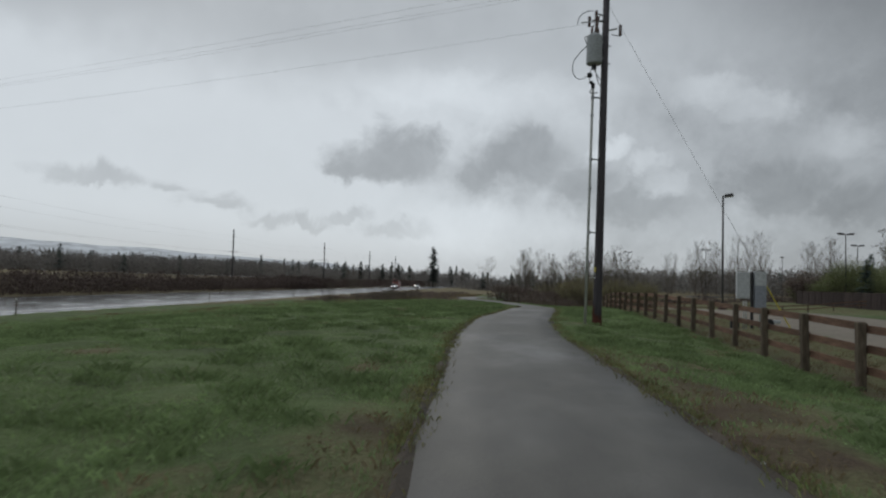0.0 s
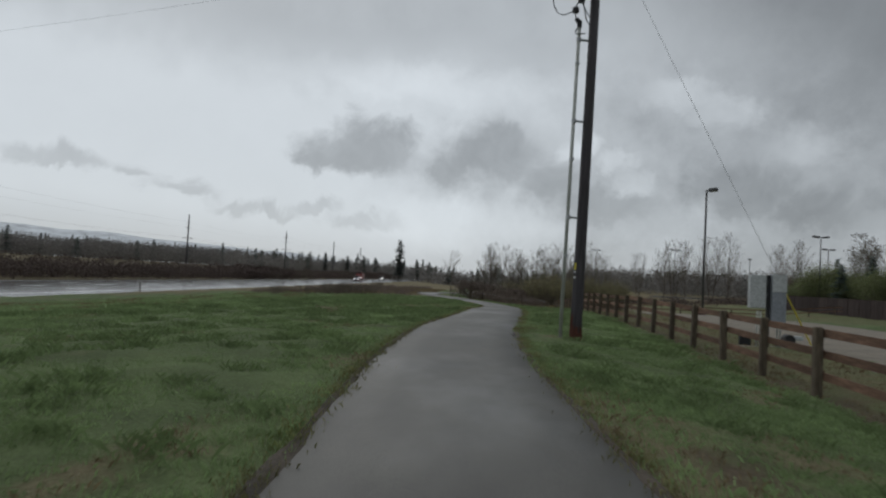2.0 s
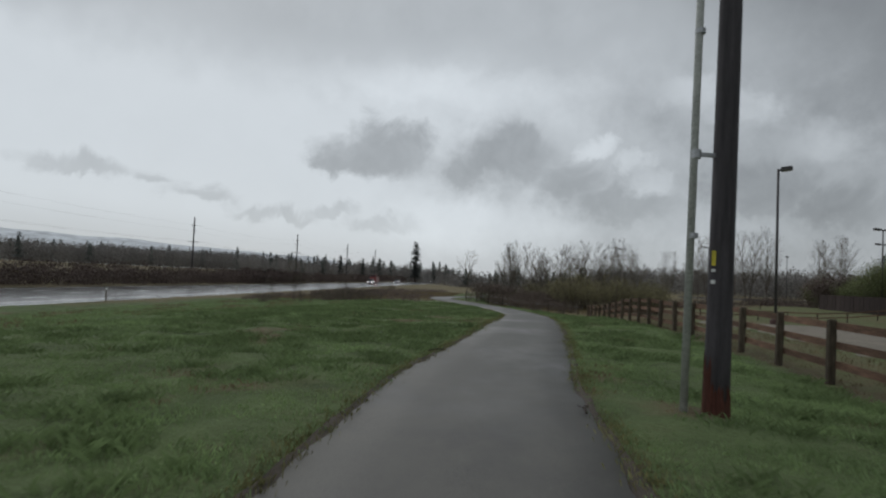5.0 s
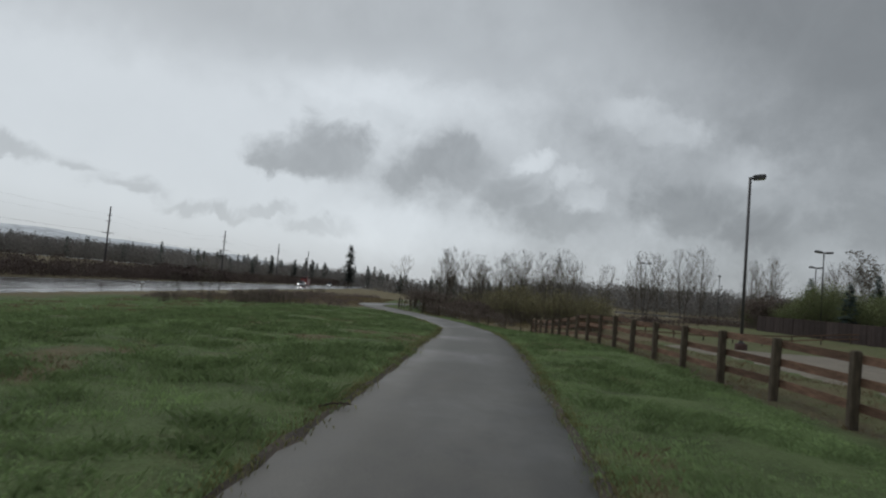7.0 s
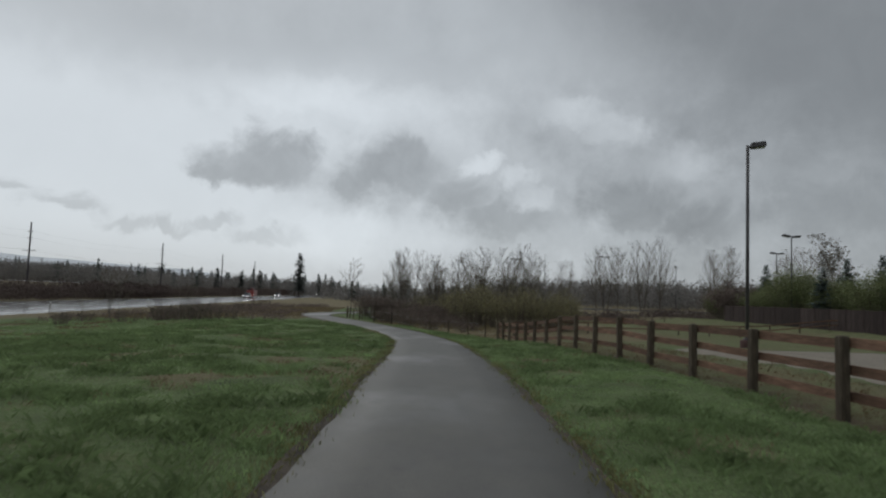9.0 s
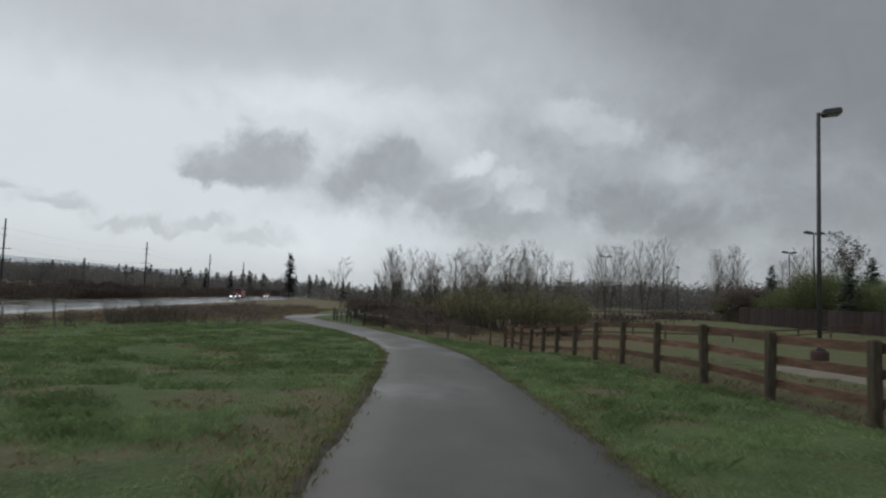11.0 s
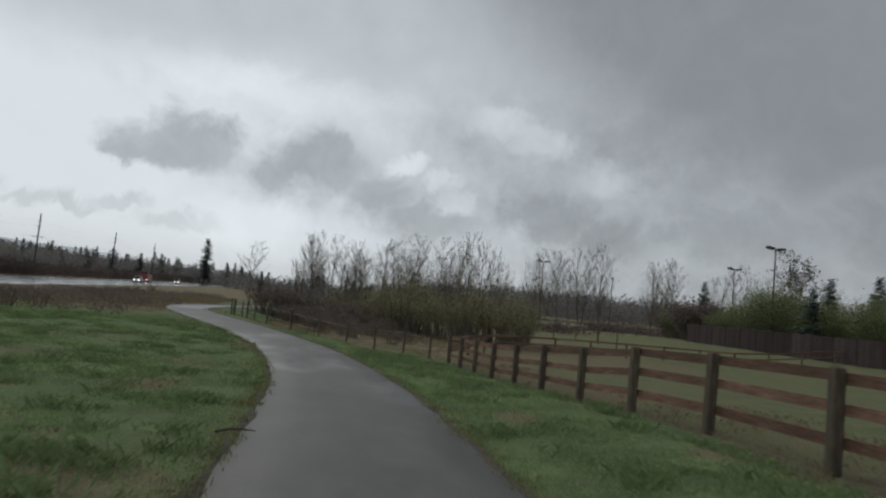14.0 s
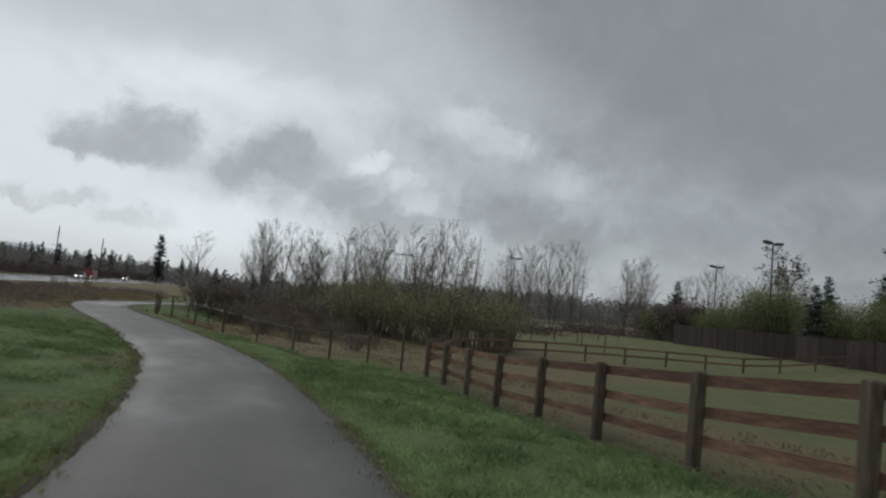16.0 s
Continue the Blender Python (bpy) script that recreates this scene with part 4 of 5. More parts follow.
SAP = "slim nearly bare young tree with upright budding twigs"
SAPLING = [make_tree_kind("bare_sapling", SAP, 20 + k, 8.0, 0.50, 0.30, M_TWIG, 0.05, 1 + k % 3, 0.26, group="saplings beside the path") for k in range(4)]
TOPS = [(-1.2, 109.8, 5.6), (-0.7, 109.0, 7.1), (0.2, 108.1, 6.8), (1.2, 107.0, 6.9), (2.3, 105.7, 6.3), (3.8, 104.1, 5.5), (4.6, 103.0, 6.2), (5.8, 101.5, 6.1), (6.4, 100.5, 6.5),
        (7.5, 98.9, 6.7), (8.1, 98.1, 6.4), (9.0, 97.0, 5.4), (10.4, 94.5, 5.6), (11.3, 92.6, 6.2), (11.6, 91.9, 6.8), (12.5, 90.0, 6.1), (13.1, 88.9, 5.6), (7.0, 96.5, 5.2), (3.0, 101, 5.0), (10.0, 91.0, 5.4)]
for k in range(4):
    place(SAPLING[k], TOPS[k::4], k + 1, 0.0, 8.0)
lone = make_tree_kind("bare_tree", "lone bare deciduous tree with a rounded twiggy crown", 31, 7.2, 0.55, 0.25, M_BUD, 0.07, 1, 0.2, group="bare trees")
place(lone, [(-7.1, 117.8, 6.4), (-2.5, 122, 5.0)], 5, 0, 7.2)
TALL = "tall bare poplar-like tree with thin upright limbs"
poplar = [make_tree_kind("bare_tree", TALL, 40 + k, 14.0, 0.46, 0.22, M_TWIG, 0.08, 1 + (k % 2), 0.26, group="bare trees") for k in range(3)]
place(poplar[0], [(50.6, 153, 14.0), (33.8, 140, 10.1), (64.4, 160, 12.5), (77.8, 150, 12.9), (90, 160, 12)], 6, 0, 14.0)
place(poplar[1], [(46.8, 153, 13.0), (36.0, 142, 11.1), (68.2, 160, 13.3), (30.9, 150, 8.6), (85.5, 170, 12)], 7, 0, 14.0)
place(poplar[2], [(38.4, 142, 10.5), (43.5, 150, 8.5), (75.0, 150, 12.1), (59.1, 150, 11.3), (24, 150, 7.6), (96, 150, 12)], 8, 0, 14.0)
blossom = make_tree_kind("budding_tree", "large deciduous tree with a round crown of pale opening buds", 52, 13.5, 0.55, 1.0, M_TWIG, 0.16, 2, 0.2, group="bare trees")
place(blossom, [(57.5, 112, 11.0), (48.5, 84, 8.4), (66, 104, 11.0)], 9, 0, 13.5)

WILLOW = "budding yellow-green willow shrub at the foot of the saplings"
willow = [make_shrub("willow_shrub", WILLOW, 60 + k, 3.8, 3.6, M_BUD, 9, 0.06, 46, group="willow shrubs") for k in range(2)]
rw = random.Random(8)
SPOTS = [(4.5, 98.5), (6.2, 96.5), (8.2, 94.5), (9.6, 92), (11.4, 89.5), (13.2, 87.5), (14.8, 86.5), (12.6, 92), (8.6, 98), (2.6, 103), (15.8, 90), (10.8, 86.4), (7.0, 91), (9.0, 88.5), (13.6, 84.5), (6.0, 93.5)]
place(willow[0], [(x, y, rw.uniform(0.8, 1.15)) for x, y in SPOTS[0::2]], 3)
place(willow[1], [(x, y, rw.uniform(0.8, 1.15)) for x, y in SPOTS[1::2]], 4)
BRAMBLE = "dark leafless bramble thicket of fine brown twigs"
bramble = [make_shrub("bramble_thicket", BRAMBLE, 70 + k, 3.4, 2.0, M_MAROON, 4, 0.07, 40, group="bramble thickets") for k in range(2)]
SPOTS = [(-3.6, 94.8, 1.15), (-2.2, 95.6, 1.3), (-0.4, 95, 1.25), (1.2, 94, 1.0), (2.6, 92.5, 1.0), (4.0, 91, 0.8), (5.4, 89, 0.6),
         (10.2, 83.0, 0.45), (0.4, 90, 0.8), (2.2, 87.5, 0.75), (4.2, 84.5, 0.5), (6.0, 81.5, 0.4), (-1.4, 92, 0.8), (0.8, 98, 1.1), (3.4, 96, 1.1), (2.4, 81, 0.6), (0.6, 84, 0.65), (4.6, 77.5, 0.5), (-2, 99, 1.1)]
place(bramble[0], SPOTS[0::2], 5, 0.1)
place(bramble[1], SPOTS[1::2], 6, 0.1)
VERGE = "low leafless brown shrub in the rough verge beside the highway"
verge = [make_shrub("verge_shrub", VERGE, 80 + k, 2.6, 1.6, M_MAROON, 1, 0.06, 26, group="verge shrubs") for k in range(2)]
SPOTS = [(-20.4, 67, 0.7), (-17.6, 70, 0.7), (-16.2, 71.5, 0.85), (-15.0, 72, 0.95), (-14.0, 72.5, 0.9), (-13.0, 73, 0.85), (-12.2, 74.5, 0.65), (-15.4, 75.5, 0.8), (-21.5, 73, 0.6), (-15.5, 93, 0.55), (-19, 104, 0.6), (-22, 128, 0.8), (-25, 150, 0.8), (-18, 76, 0.7)]
place(verge[0], SPOTS[0::2], 7, 0.1)
place(verge[1], SPOTS[1::2], 8, 0.1)
twig = make_tree_kind("bare_sapling", "thin leafless sapling in the rough verge beside the highway", 90, 4.2, 0.5, 0.0, M_BUD, 0.05, 2, 0.2, group="verge saplings")
place(twig, [(-18.0, 69.5, 0.85), (-15.2, 73.2, 0.6), (-21.5, 72, 0.5)], 9)

green = [make_shrub("green_shrub", "large rounded shrub in fresh green leaf behind the board fence", 100 + k, 8.0, 7.0, M_GREEN, 30, 0.095, 110, group="green shrubs") for k in range(2)]
place(green[0], [(45.0, 99.5, 0.88), (46.5, 87, 0.80), (47, 79, 0.8), (47.0, 71, 0.8)], 10)
place(green[1], [(46.0, 93, 0.72), (45.0, 106, 0.62), (46, 118, 0.6), (53, 80, 0.9)], 11)
maroon = make_shrub("maroon_shrub", "dense dome-shaped shrub of dark maroon twigs", 110, 8.0, 5.6, M_MAROON, 9, 0.20, 60, group="maroon shrubs")
place(maroon, [(44.6, 112.5, 0.86), (46.5, 120, 0.7)], 12)
spruce = make_conifer("spruce", "blue-green spruce with drooping boughs", 120, 10.0, 6.4, M_SPRUCE, 0.05, 26, "spruces", 0.12)
place(spruce, [(43.8, 92.8, 6.0), (50.6, 98.5, 7.5), (50.0, 92, 7.5), (79, 165, 10.9), (54.5, 88, 7.2), (55.0, 80, 7.8)], 13, 0, 10.0)

big = make_conifer("tall_conifer", "tall dark conifer standing over the distant woods", 130, 25.0, 11.0, M_NEEDLE, 0.15, 26, "tall conifers", 0.2, 0.5, 0.5)
place(big, [(-63.4, 432, 24.5), (-88, 436, 13.5), (-96, 425, 12.5), (-112, 430, 14), (-52, 440, 11), (-45, 445, 11.5)], 14, 0, 25.0)


# ---- far woods and thickets, too many to count ----
def far_conifer(b, rng, x, y, z, h, w):
    """A distant conifer as ragged, overlapping whorls of boughs."""
    b.tube([(x, y, z - 0.5), (x, y, z + h)], [0.2, 0.03], 4, cap=False)
    n = 9
    for k in range(n):
        f = k / n
        r = w * 0.5 * (1 - f) ** 0.55 + 0.2
        zz = z + h * (0.15 + 0.85 * f)
        for j in range(6):
            a = rng.uniform(0, 6.283)
            L = r * rng.uniform(0.6, 1.15)
            c, s = math.cos(a), math.sin(a)
            p = 0.45
            b.add([(x, y, zz + h * 0.07), (x + L * math.cos(a - p) * 0.8, y + L * math.sin(a - p) * 0.8, zz - h * 0.015), (x + L * c, y + L * s, zz - h * 0.05), (x + L * math.cos(a + p) * 0.8, y + L * math.sin(a + p) * 0.8, zz - h * 0.015)],
                  [(0, 1, 2), (0, 2, 3)])


def far_bush(b, rng, x, y, z, h, w, n, size):
    """A distant leafless crown as a haze of twig sprays."""
    for _ in range(n):
        a, r = rng.uniform(0, 6.283), math.sqrt(rng.random())
        zz = h * (0.1 + 0.9 * rng.random() * (1 - 0.4 * r * r))
        p = Vector((x + math.cos(a) * r * w / 2, y + math.sin(a) * r * w / 2, z + zz))
        u = Vector((rng.gauss(0, 0.5), rng.gauss(0, 0.5), rng.uniform(0.2, 1))).normalized() * size * rng.uniform(0.6, 1.3)
        v = Vector((rng.uniform(-1, 1), rng.uniform(-1, 1), rng.uniform(-0.3, 0.3))).normalized() * size * 0.4
        b.add((p - u, p + v, p + u, p - v), ((0, 1, 2, 3),))


def make_far_woods():
    rng = random.Random(77)
    hedge = Build()
    for y in np.arange(25, 520, 1.5):
        for row in range(3 if y < 220 else 2):
            u = -53.0 - row * 3.6 + rng.uniform(-1.4, 1.4)
            x = u + road_x(y)
            h = (2.6 + 1.0 * noise.noise(Vector((y * 0.11, row, 0))) + rng.uniform(-0.3, 0.4) + 0.4 * row) * (1 + 0.0012 * max(y - 100, 0))
            far_bush(hedge, rng, x, y, land(x, y) - 0.2, max(h, 1.2), 3.4, 240 if y < 200 else 80, 0.17 if y < 160 else 0.28)
    for k in range(150):
        y = rng.uniform(40, 330)
        x = -rng.uniform(62, 190) + road_x(y)
        far_bush(hedge, rng, x, y, land(x, y) - 0.3, rng.uniform(1.6, 3.4), rng.uniform(3, 8), 90, 0.34)
    solid("hedge", hedge, M_HEDGE, "long leafless brown thicket lining the far side of the highway", "thicket", kind="stuff")
    brush = Build()
    for k in range(190):
        x = rng.uniform(12, 100)
        y = rng.uniform(119, 138) + 0.25 * max(x - 55, 0) + (22 if x > 52 else 0)
        far_bush(brush, rng, x, y, land(x, y) - 0.2, rng.uniform(0.9, 2.2) * (1.25 if x > 55 else 1.0), rng.uniform(3, 5), 130, 0.17)
    for k in range(80):
        x, y = rng.uniform(46, 80), rng.uniform(66, 126)
        far_bush(brush, rng, x, y, land(x, y) - 0.2, rng.uniform(2.2, 3.8), rng.uniform(4, 6), 130, 0.26)
    solid("brush", brush, M_HEDGE, "low leafless brush between the paddock and the car park", "thicket", kind="stuff")
    rough = Build()
    for k in range(330):
        y = rng.uniform(71, 135)
        x = rng.uniform(-27, -8.5) - 0.06 * (y - 71)
        if noise.noise(Vector((x * 0.2, y * 0.12, 6.0))) < -0.1 and rng.random() < 0.7:
            continue
        far_bush(rough, rng, x, y, land(x, y) - 0.1, rng.uniform(0.35, 0.8), rng.uniform(1.2, 2.6), 60, 0.11)
    solid("rough_brush", rough, M_MAROON, "knee-high brown brush on the rough verge beside the highway", "thicket", kind="stuff")
    con, dec = Build(), Build()
    for k in range(1300):
        y = rng.uniform(40, 640)
        u = -rng.uniform(225, 330) + 0.12 * (y - 200)
        x = u + road_x(y)
        z = land(x, y)
        s = 0.5 + 0.5 * noise.noise(Vector((x * 0.01, y * 0.012, 7)))
        if rng.random() < 0.02 + 0.13 * s * s:
            far_conifer(con, rng, x, y, z, rng.uniform(8.0, 11.5) + 4.5 * s * rng.random() ** 2 + 0.012 * (y - 150), rng.uniform(4.5, 6.5))
        else:
            far_bush(dec, rng, x, y, z - 1.0, rng.uniform(7.5, 10.4) + 0.018 * (y - 150), rng.uniform(8, 12), 130, 0.75)
    for k in range(420):
        y = rng.uniform(420, 640)
        x = rng.uniform(-190, -42) + road_x(y) * 0.4
        z = land(x, y)
        if rng.random() < 0.13:
            far_conifer(con, rng, x, y, z, rng.uniform(11, 18), rng.uniform(5.5, 8))
        else:
            far_bush(dec, rng, x, y, z - 1, rng.uniform(10, 15), rng.uniform(7, 10), 130, 0.7)
    for k in range(1000):
        a = rng.random()
        x, y = -30 + 420 * a + rng.uniform(-8, 8), 300 - 60 * a + rng.uniform(-25, 60) - 130 * step(0.5, 1.0, a)
        z = land(x, y)
        if rng.random() < 0.14:
            far_conifer(con, rng, x, y, z, rng.uniform(6, 9.5), rng.uniform(4, 5.5))
        else:
            far_bush(dec, rng, x, y, z - 1.0, rng.uniform(5.5, 9.5) + 3.0 * step(30, 90, x), rng.uniform(6, 9), 90, 0.6)
    for k in range(300):
        x, y = rng.uniform(26, 170), rng.uniform(232, 300)
        far_bush(dec, rng, x, y, land(x, y) - 1.0, rng.uniform(8, 12), rng.uniform(6, 9), 110, 0.5)
    solid("conifer_wood", con, M_NEEDLE, "distant dark conifers along the horizon", "woodland", kind="stuff")
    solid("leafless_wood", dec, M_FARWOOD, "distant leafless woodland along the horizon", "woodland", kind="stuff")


make_far_woods()


# ---- wire fence that follows the path's bend ----
def make_wire_fence():
    f = thing("wire_fence", "thin dark wooden posts of a wire fence beside the path", "fence")
    rng = random.Random(6)
    line = [(5.6, 70.6), (4.5, 71.3), (3.2, 71.9), (1.9, 72.5), (0.6, 73.5), (-0.8, 75.6), (-2.2, 78.4), (-3.5, 80.7), (-4.4, 82.3), (-4.8, 84.2), (-4.9, 86.0), (-4.5, 87.6), (-3.8, 89.2), (-2.8, 90.8)]
    ends = []
    for x, y in line:
        b = Build()
        h = rng.uniform(0.95, 1.15)
        b.tube([(0, 0, -0.3), (0, 0, h)], [0.048, 0.042], 8)
        p = part("post", b, M_POST, f)
        z = land(x, y)
        p.matrix_basis = pose(x, y, z, rng.uniform(-2, 2), rng.uniform(-2, 2), 0)
        ends.append(Vector((x, y, z)))
    for a, c in zip(ends[:-1], ends[1:]):
        for h in (0.45, 0.95):
            b = Build()
            b.tube([a + Vector((0.055, 0, h)), c + Vector((0.055, 0, h))], 0.004, 4)
            part("wire", b, M_STEEL, f)


make_wire_fence()


# ---- two-rail paddock fence across the field ----
def make_paddock_fence():
    f = thing("paddock_fence", "low two-rail wooden fence crossing the paddock", "fence")
    pts = [(6.5, 70.4), (8.0, 73.2), (9.6, 76.2), (11.0, 79.0), (13.2, 81.0), (16.0, 82.4), (18.9, 83.3)] + [(21.8 + 2.9 * k, 83.9 + 0.15 * k) for k in range(11)]
    rng = random.Random(9)
    ends = []
    for x, y in pts:
        z = land(x, y)
        b = Build()
        b.box((0.11, 0.11, 1.35), (0, 0, 0.38), 0.012, None, 0.004, rng)
        p = part("post", b, M_POST, f)
        p.matrix_basis = pose(x, y, z, rng.uniform(-1, 1), rng.uniform(-1, 1), rng.uniform(0, 90))
        ends.append(Vector((x, y, z)))
    for a, c in zip(ends[:-1], ends[1:]):
        d = c - a
        for h in (0.98, 0.55):
            b = Build()
            b.box((d.length + 0.05, 0.045, 0.11), (0, 0, 0), 0.006)
            r = part("rail", b, M_RAIL, f)
            mid = (a + c) / 2 + Vector((0, -0.08, h))
            r.matrix_basis = Matrix.Translation(mid) @ d.to_track_quat("X", "Z").to_matrix().to_4x4()
    g = thing("pasture_posts", "row of thin dark posts in the far pasture", "fence post", kind="")
    for x, y in ((19.9, 106.7), (22.8, 107.5), (25.8, 109), (29.0, 110.6), (32.2, 112.0), (28.0, 102.4), (27.1, 96.4), (35.4, 113.5), (38.6, 115)):
        b = Build()
        b.tube([(0, 0, -0.3), (0, 0, 1.35)], [0.065, 0.055], 8)
        p = part("post", b, M_POST, g)
        p.matrix_basis = pose(x, y, land(x, y), 0, 0, 0)


make_paddock_fence()


# ---- tall board fence behind the paddock ----
def make_board_fence():
    f = thing("board_fence", "tall weathered red-brown board fence behind the paddock", "fence")
    rng = random.Random(15)
    n, L = 26, 2.44
    a, c = Vector((41.0, 108.0, 0)), Vector((38.4, 45.0, 0))
    d = (c - a).normalized()
    turn = math.degrees(math.atan2(d.y, d.x))
    for k in range(n):
        b = Build()
        for j in range(15):
            x = -L / 2 + (j + 0.5) * L / 15
            b.box((L / 15 - 0.012, 0.02, 2.0 + rng.uniform(-0.02, 0.02)), (x, rng.uniform(-0.004, 0.004), 1.02), 0.0)
        for z in (0.4, 1.7):
            b.box((L, 0.05, 0.09), (0, 0.04, z))
        p = tagged(part("panel", b, M_BOARD, f), kind="stuff")
        q = a + d * L * (k + 0.5)
        p.matrix_basis = pose(q.x, q.y, land(q.x, q.y) - 0.05, 0, 0, turn)
        b = Build()
        b.box((0.1, 0.1, 2.3), (0, 0, 0.9), 0.01)
        p = part("post", b, M_BOARD, f)
        q = a + d * L * k
        p.matrix_basis = pose(q.x, q.y, land(q.x, q.y), 0, 0, turn)


make_board_fence()


# ---- gravel lane behind the fence, wet car park beyond ----
def sheet(name, outline, dz, mat, label, category, res=1.0):
    """A flat piece laid over the land inside a four-cornered outline."""
    b = Build()
    p = [Vector((*q, 0)) for q in outline]
    nu = max(2, int((p[1] - p[0]).length / res))
    nv = max(2, int((p[3] - p[0]).length / res))
    verts = []
    for j in range(nv + 1):
        for i in range(nu + 1):
            u, v = i / nu, j / nv
            q = p[0].lerp(p[1], u).lerp(p[3].lerp(p[2], u), v)
            if i in (0, nu) or j in (0, nv):
                q = q + Vector((noise.noise(q * 0.7), noise.noise(q * 0.7 + Vector((5, 0, 0))), 0)) * 0.7
            edge = i in (0, nu) or j in (0, nv)
            verts.append((q.x, q.y, land(q.x, q.y) + (-0.08 if edge else dz)))
    faces = [(j * (nu + 1) + i, j * (nu + 1) + i + 1, (j + 1) * (nu + 1) + i + 1, (j + 1) * (nu + 1) + i) for j in range(nv) for i in range(nu)]
    b.add(verts, faces)
    return solid(name, b, mat, label, category, kind="structure", smooth=True)


sheet("gravel_lane", [(8.8, -12), (20, -12), (17.5, 50), (8.6, 49)], 0.075, M_GRAVEL, "pale compacted gravel lane behind the rail fence", "gravel lane")
sheet("car_park", [(44, 205), (104, 205), (112, 228), (48, 228)], 0.06, M_HIGHWAY, "wet car park between the bare trees", "car park", 4.0)


# ---- small things ----
def make_cone(x, y):
    c = thing("traffic_cone", "small orange traffic cone on the gravel lane", "traffic cone", at=(x, y, land(x, y) + 0.075))
    b = Build()
    b.box((0.36, 0.36, 0.04), (0, 0, 0.02), 0.01)
    part("base", b, M_BLACK, c)
    b = Build()
    b.tube([(0, 0, 0.04), (0, 0, 0.9)], [0.13, 0.035], 16)
    body = part("body", b, M_ORANGE, c, smooth=True)
    b = Build()
    b.tube([(0, 0, 0.55), (0, 0, 0.68)], [0.084, 0.071], 16)
    part("band", b, M_WHITE, body, "white reflective band")


make_cone(16.3, 30.3)


def make_delineator(x, y):
    d = thing("marker_post", "slim roadside marker post beside the highway", "marker post", "highway markers", at=(x, y, land(x, y)))
    b = Build()
    b.box((0.09, 0.04, 1.3), (0, 0, 0.5), 0.008)
    part("post", b, M_POST, d)
    b = Build()
    b.box((0.085, 0.006, 0.14), (0, -0.024, 1.02), 0.0)
    part("reflector", b, M_WHITE, d)


for x, y in ((-29.6, 36.0), (-30.8, 62), (-31.8, 88), (-32.9, 114)):
    make_delineator(x, y)


def make_dumpster():
    d = thing("waste_bin", "dark steel waste container standing beyond the thicket", "waste container", at=(4.2, 101.8, land(4.2, 101.8)))
    b = Build()
    b.box((1.7, 1.2, 1.5), (0, 0, 0.85), 0.03)
    part("body", b, M_BLACK, d)
    b = Build()
    b.box((1.78, 1.28, 0.08), (0, 0, 1.65), 0.02)
    part("lid", b, M_BLACK, d)
    for x in (-0.6, 0.6):
        b = Build()
        b.box((0.1, 0.1, 0.2), (x, 0, 0.05))
        part("foot", b, M_BLACK, d)


make_dumpster()

M_GLASS = material("car_glass", (0.02, 0.025, 0.03), 0.08, 0, 4.0, 30, 0.9, 1.1, spec=0.6)
M_REDPAINT = material("red_truck_paint", (0.22, 0.035, 0.03), 0.35, 0, 2.0, 20, 0.9, 1.1, spec=0.5)
M_GREYPAINT = material("silver_car_paint", (0.35, 0.36, 0.38), 0.35, 0, 2.0, 20, 0.9, 1.1, spec=0.5)
M_HEAD = bpy.data.materials.new("headlight_on")
M_HEAD.use_nodes = True
M_HEAD.node_tree.nodes["Principled BSDF"].inputs["Emission Color"].default_value = (1, 0.96, 0.88, 1)
M_HEAD.node_tree.nodes["Principled BSDF"].inputs["Emission Strength"].default_value = 6


def make_vehicle(y, u, truck, mat, label):
    v = thing("truck" if truck else "car", label, "truck" if truck else "car", "vehicles on the highway", at=(road_x(y) + u, y, ROAD_Z), turn=math.degrees(-ROAD_TURN))
    w, l, h = (2.4, 7.0, 2.2) if truck else (1.8, 4.4, 0.75)
    b = Build()
    b.box((w, l, h), (0, 0, 0.35 + h / 2), 0.12)
    body = part("body", b, mat, v)
    b = Build()
    b.box((w * 0.86, l * (0.28 if truck else 0.5), 0.7), (0, -l * 0.3 if truck else 0.2, 0.35 + h + 0.3), 0.12)
    part("cabin", b, mat, v)
    b = Build()
    b.box((w * 0.78, 0.05, 0.5), (0, -l * 0.44 if truck else -l * 0.2, 0.35 + h + 0.3), 0.0)
    part("windscreen", b, M_GLASS, v)
    for x in (-w / 2 + 0.1, w / 2 - 0.1):
        for yy in (-l * 0.32, l * 0.32):
            b = Build()
            b.tube([(x - 0.11, yy, 0.33), (x + 0.11, yy, 0.33)], 0.33, 14)
            part("wheel", b, M_BLACK, v)
    for x in (-w * 0.36, w * 0.36):
        b = Build()
        b.box((0.24, 0.05, 0.15), (x, -l / 2 - 0.02, 0.78), 0.0)
        part("headlight", b, M_HEAD, body, "lit headlight")


make_vehicle(235, -38.5, False, M_GREYPAINT, "silver car with lit headlights on the wet highway")
make_vehicle(262, -42.0, True, M_REDPAINT, "red truck with lit headlights on the wet highway")
make_vehicle(300, -38.5, False, M_GREYPAINT, "silver car with lit headlights on the wet highway")
make_vehicle(480, -38.5, False, M_GREYPAINT, "silver car with lit headlights on the wet highway")

# wires from the pole across to the highway line
for k, (dx, dz) in enumerate(((-0.9, 0.0), (-0.2, 0.35), (0.5, 0.0), (0.0, -1.3))):
    cable("power_line", (POLE[0] + dx * 0.6, POLE[1], 11.6 + dz), (HP[0][0] + dx, HP[0][1], ROAD_Z - 0.3 + 15.2 + dz), 0.7, 0.003, "thin power line crossing high over the field", n=20)


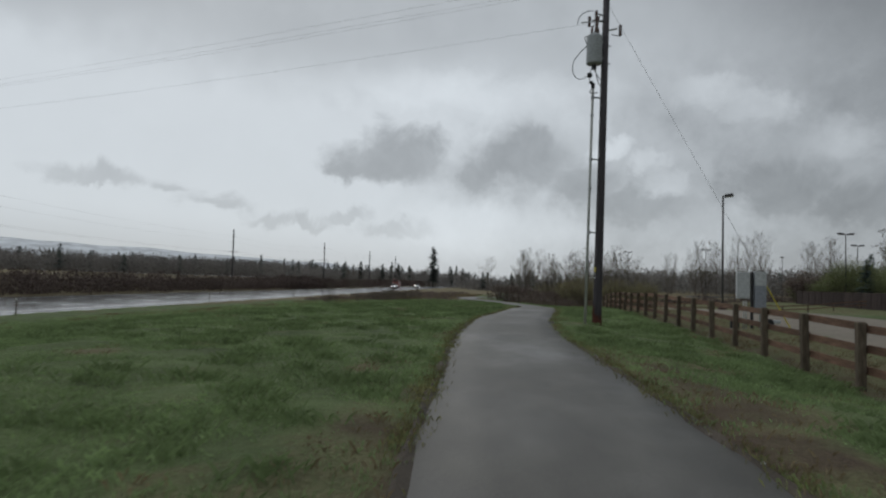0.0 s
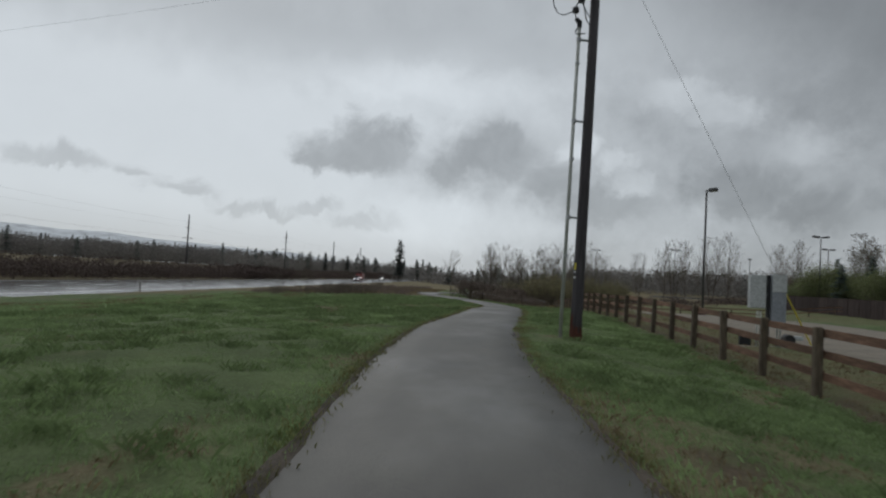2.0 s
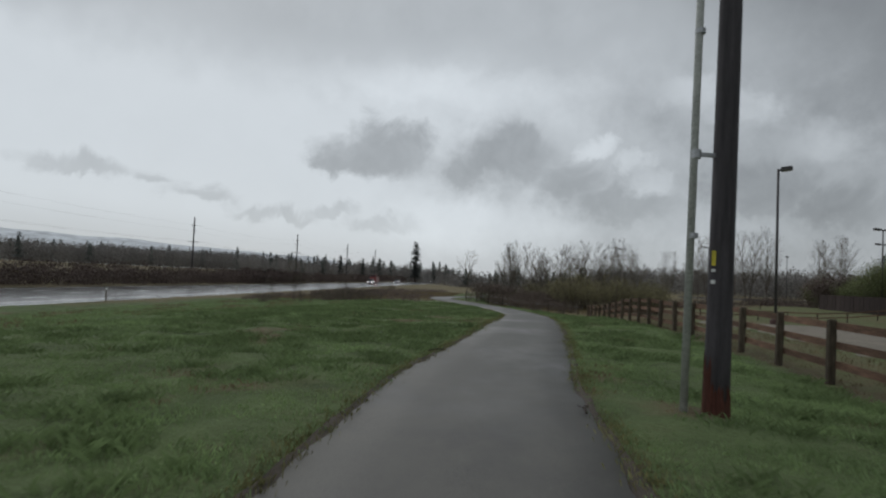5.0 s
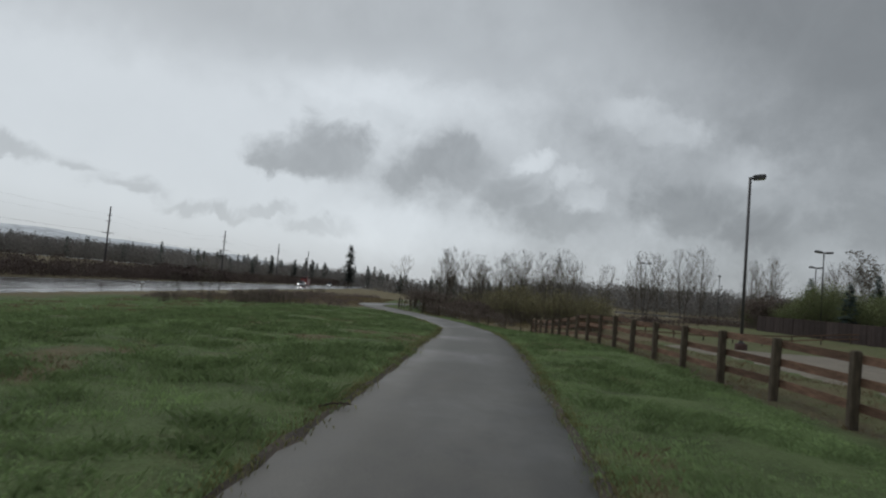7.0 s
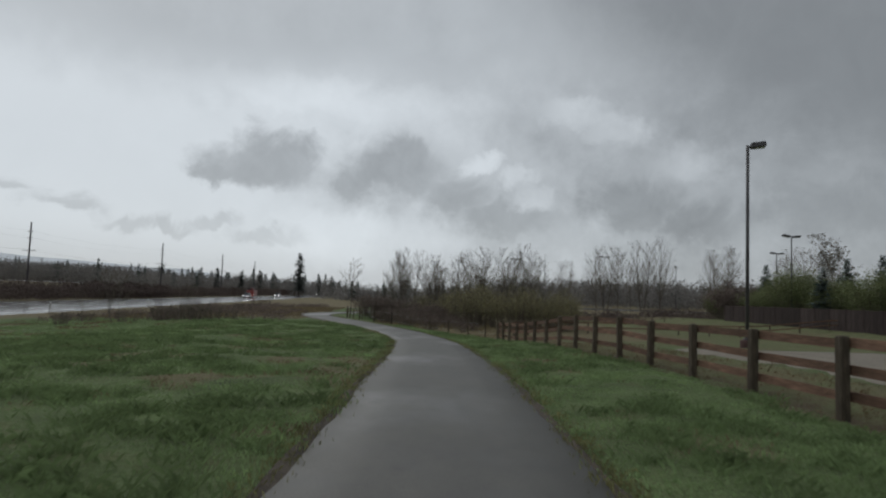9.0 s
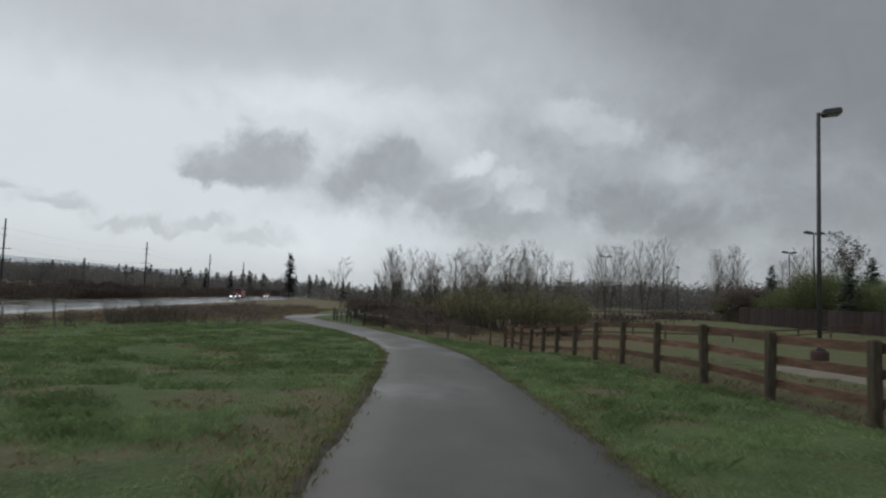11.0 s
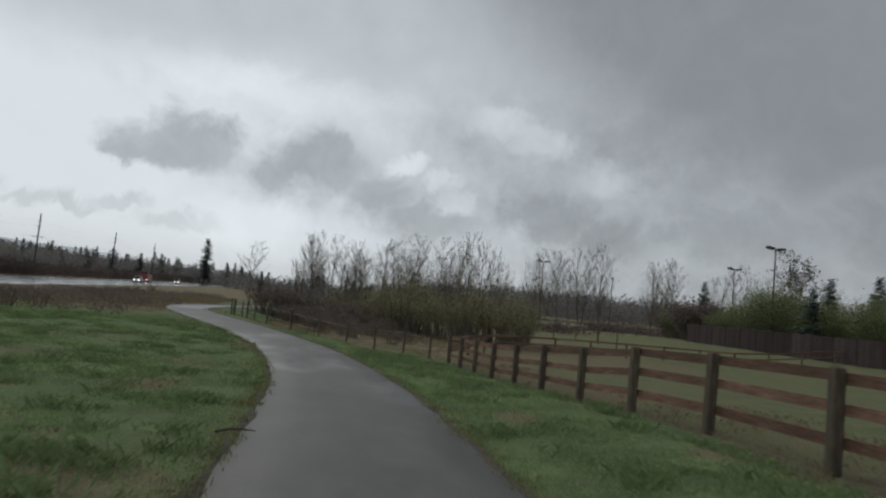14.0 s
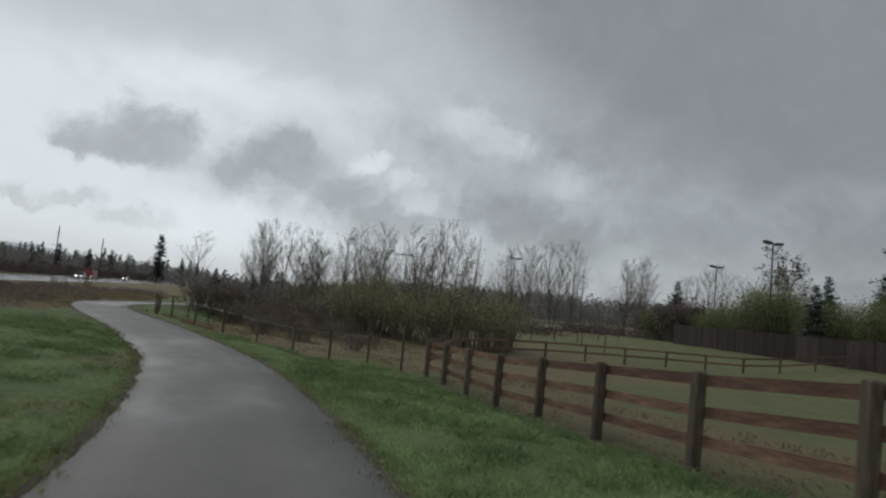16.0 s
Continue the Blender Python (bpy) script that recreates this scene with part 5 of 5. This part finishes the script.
# ---- grass ----
def grass_patch(name, n, region, mat, label, seed, tall, width, tuft, thin=None):
    """Tufts of bent blades over the land; region gives a place or None."""
    rng = np.random.default_rng(seed)
    verts, faces = [], []
    for _ in range(n):
        r = region(rng)
        if r is None:
            continue
        x, y, s = r
        z = land(x, y) + 0.02
        for _b in range(tuft):
            a = rng.uniform(0, 6.283)
            o = rng.normal(0, 0.05 * s + 0.03 + 0.0012 * tuft, 2)
            h = tall * s * rng.uniform(0.55, 1.25)
            lean = h * rng.uniform(0.5, 1.5)
            w = width * rng.uniform(0.7, 1.4)
            c, sn = math.cos(a), math.sin(a)
            bx, by = x + o[0], y + o[1]
            k = len(verts)
            verts.extend([(bx - sn * w, by + c * w, z - 0.03), (bx + sn * w, by - c * w, z - 0.03), (bx + c * lean * 0.45 + sn * w * 0.7, by + sn * lean * 0.45 - c * w * 0.7, z + h * 0.62), (bx + c * lean, by + sn * lean, z + h * 0.9)])
            faces.extend([(k, k + 1, k + 2), (k, k + 2, k + 3)])
    b = Build()
    b.v, b.f = verts, faces
    return solid(name, b, mat, label, "grass", kind="stuff")


def lush(x, y):
    return noise.noise(Vector((x * 0.55, y * 0.4, 1.0))) + 0.6 * noise.noise(Vector((x * 1.7, y * 1.5, 4.0)))


def near_verge(rng):
    y = -2 + 76 * rng.random() ** 1.15
    side = rng.random() < 0.62
    x = rng.uniform(-13, 1.5) if side else rng.uniform(0.5, 6.1)
    d = path_distance(x, y)
    if d < HALF + 0.04:
        return None
    if bare_soil(x, y) > rng.uniform(0.1, 1.0):
        return None
    v = lush(x, y)
    if dryness(x, y) > 0.5 and rng.random() < 0.5:
        return None
    if rng.random() > 0.84 + 0.4 * v:
        return None
    edge = step(HALF, HALF + 0.6, d)
    return x, y, (0.55 + 0.45 * edge) * (0.7 + 1.1 * max(v, 0.0))


def tussock_places(rng):
    y = -1 + 72 * rng.random()
    x = rng.uniform(-13, 6.0)
    if path_distance(x, y) < HALF + 0.35 or rng.random() > 0.45 + 0.9 * noise.noise(Vector((x * 0.3, y * 0.25, 8.0))):
        return None
    if bare_soil(x, y) > 0.15:
        return None
    return x, y, rng.uniform(0.8, 1.5)


def far_field(rng):
    y = rng.uniform(4, 92)
    x = rng.uniform(-26, -9)
    if dryness(x, y) > 0.6 or rng.random() > 0.6 + 0.5 * lush(x, y):
        return None
    return x, y, 1.1 + 0.5 * max(lush(x, y), 0)


def dry_places(rng):
    y = -2 + 120 * rng.random()
    x = rng.uniform(-26, 9.5)
    d = path_distance(x, y)
    if d < HALF + 0.08 or dryness(x, y) < 0.42:
        return None
    return x, y, 0.7 + (0.7 if y > 82 or x < -12 else 0.0) + (0.1 if x > 5.5 else 0.0)


grass_patch("grass", 110000, near_verge, M_BLADE, "lush green spring grass in uneven tufts along the path", 1, 0.046, 0.0062, 6)
grass_patch("grass_tussock", 3600, tussock_places, M_TUSSOCK, "darker green grass tussocks scattered over the verge", 5, 0.095, 0.0050, 64)
grass_patch("grass", 20000, far_field, M_BLADE, "rough green grass across the open field", 2, 0.075, 0.009, 5)
grass_patch("dry_grass", 52000, dry_places, M_DRY, "dry straw-coloured grass on worn ground and along the fence", 3, 0.085, 0.005, 4)


def path_fringe(rng):
    """Long bleached grass leaning over the asphalt's edges."""
    y = -2 + 74 * rng.random() ** 1.2
    side = -1 if rng.random() < 0.55 else 1
    if noise.noise(Vector((y * 0.5, side * 4.0, 2.0))) + 0.6 * noise.noise(Vector((y * 2.1, side * 7.0, 5.0))) < rng.uniform(-0.5, 0.35):
        return None
    x = lerp(y, CX_Y, CX_X) + side * (HALF + rng.uniform(0.02, 0.16))
    if path_distance(x, y) < HALF + 0.02:
        return None
    return x, y, rng.uniform(0.7, 1.3)


M_FRINGE = material("fringe_grass", (0.25, 0.24, 0.11), 0.85, 0, 0.8, 6, 0.6, 1.3, tint=(0.22, 0.28, 0.10), patch=0.08, patch_scale=0.6, spec=0.1, per_island=0.3)
grass_patch("verge_fringe", 6000, path_fringe, M_FRINGE, "olive and straw-coloured grass leaning over the asphalt edge", 7, 0.03, 0.004, 6)


def make_litter():
    rng = random.Random(21)
    for k in range(26):
        i = rng.randint(20, len(CENTRE) - 90)
        p = CENTRE[i]
        s = rng.choice((-1, 1)) * (HALF + rng.uniform(-0.12, 0.12))
        b = Build()
        r = rng.uniform(0.010, 0.024)
        b.tube([(0, 0, -r * 0.4), (r * 0.2, 0, r * 0.3), (0, r * 0.1, r * 0.8)], [r, r * 0.9, r * 0.35], 6)
        solid("pebble", b, M_CAB if k % 4 == 0 else M_GRAVEL, "small stone at the crumbling edge of the path", "stone", "loose stones", at=(p.x + s, p.y, lerp(p.y, PY, PZ) + 0.02), smooth=True)
    for x, y, turn in ((-0.55, 48.3, 12), (1.05, 22.0, 80), (-1.40, 27.5, 30)):
        b = Build()
        b.tube([(0, 0, 0.02), (0.14, 0.03, 0.045), (0.27, 0, 0.05), (0.42, 0.06, 0.02)], [0.014, 0.012, 0.01, 0.004], 6)
        b.tube([(0.14, 0.03, 0.045), (0.2, 0.12, 0.06)], [0.008, 0.003], 5)
        st = solid("stick", b, M_BARKDARK, "short dark fallen stick at the path edge", "stick", "fallen sticks")
        st.matrix_basis = pose(x, y, lerp(y, PY, PZ) + 0.02, 0, 0, turn)


make_litter()
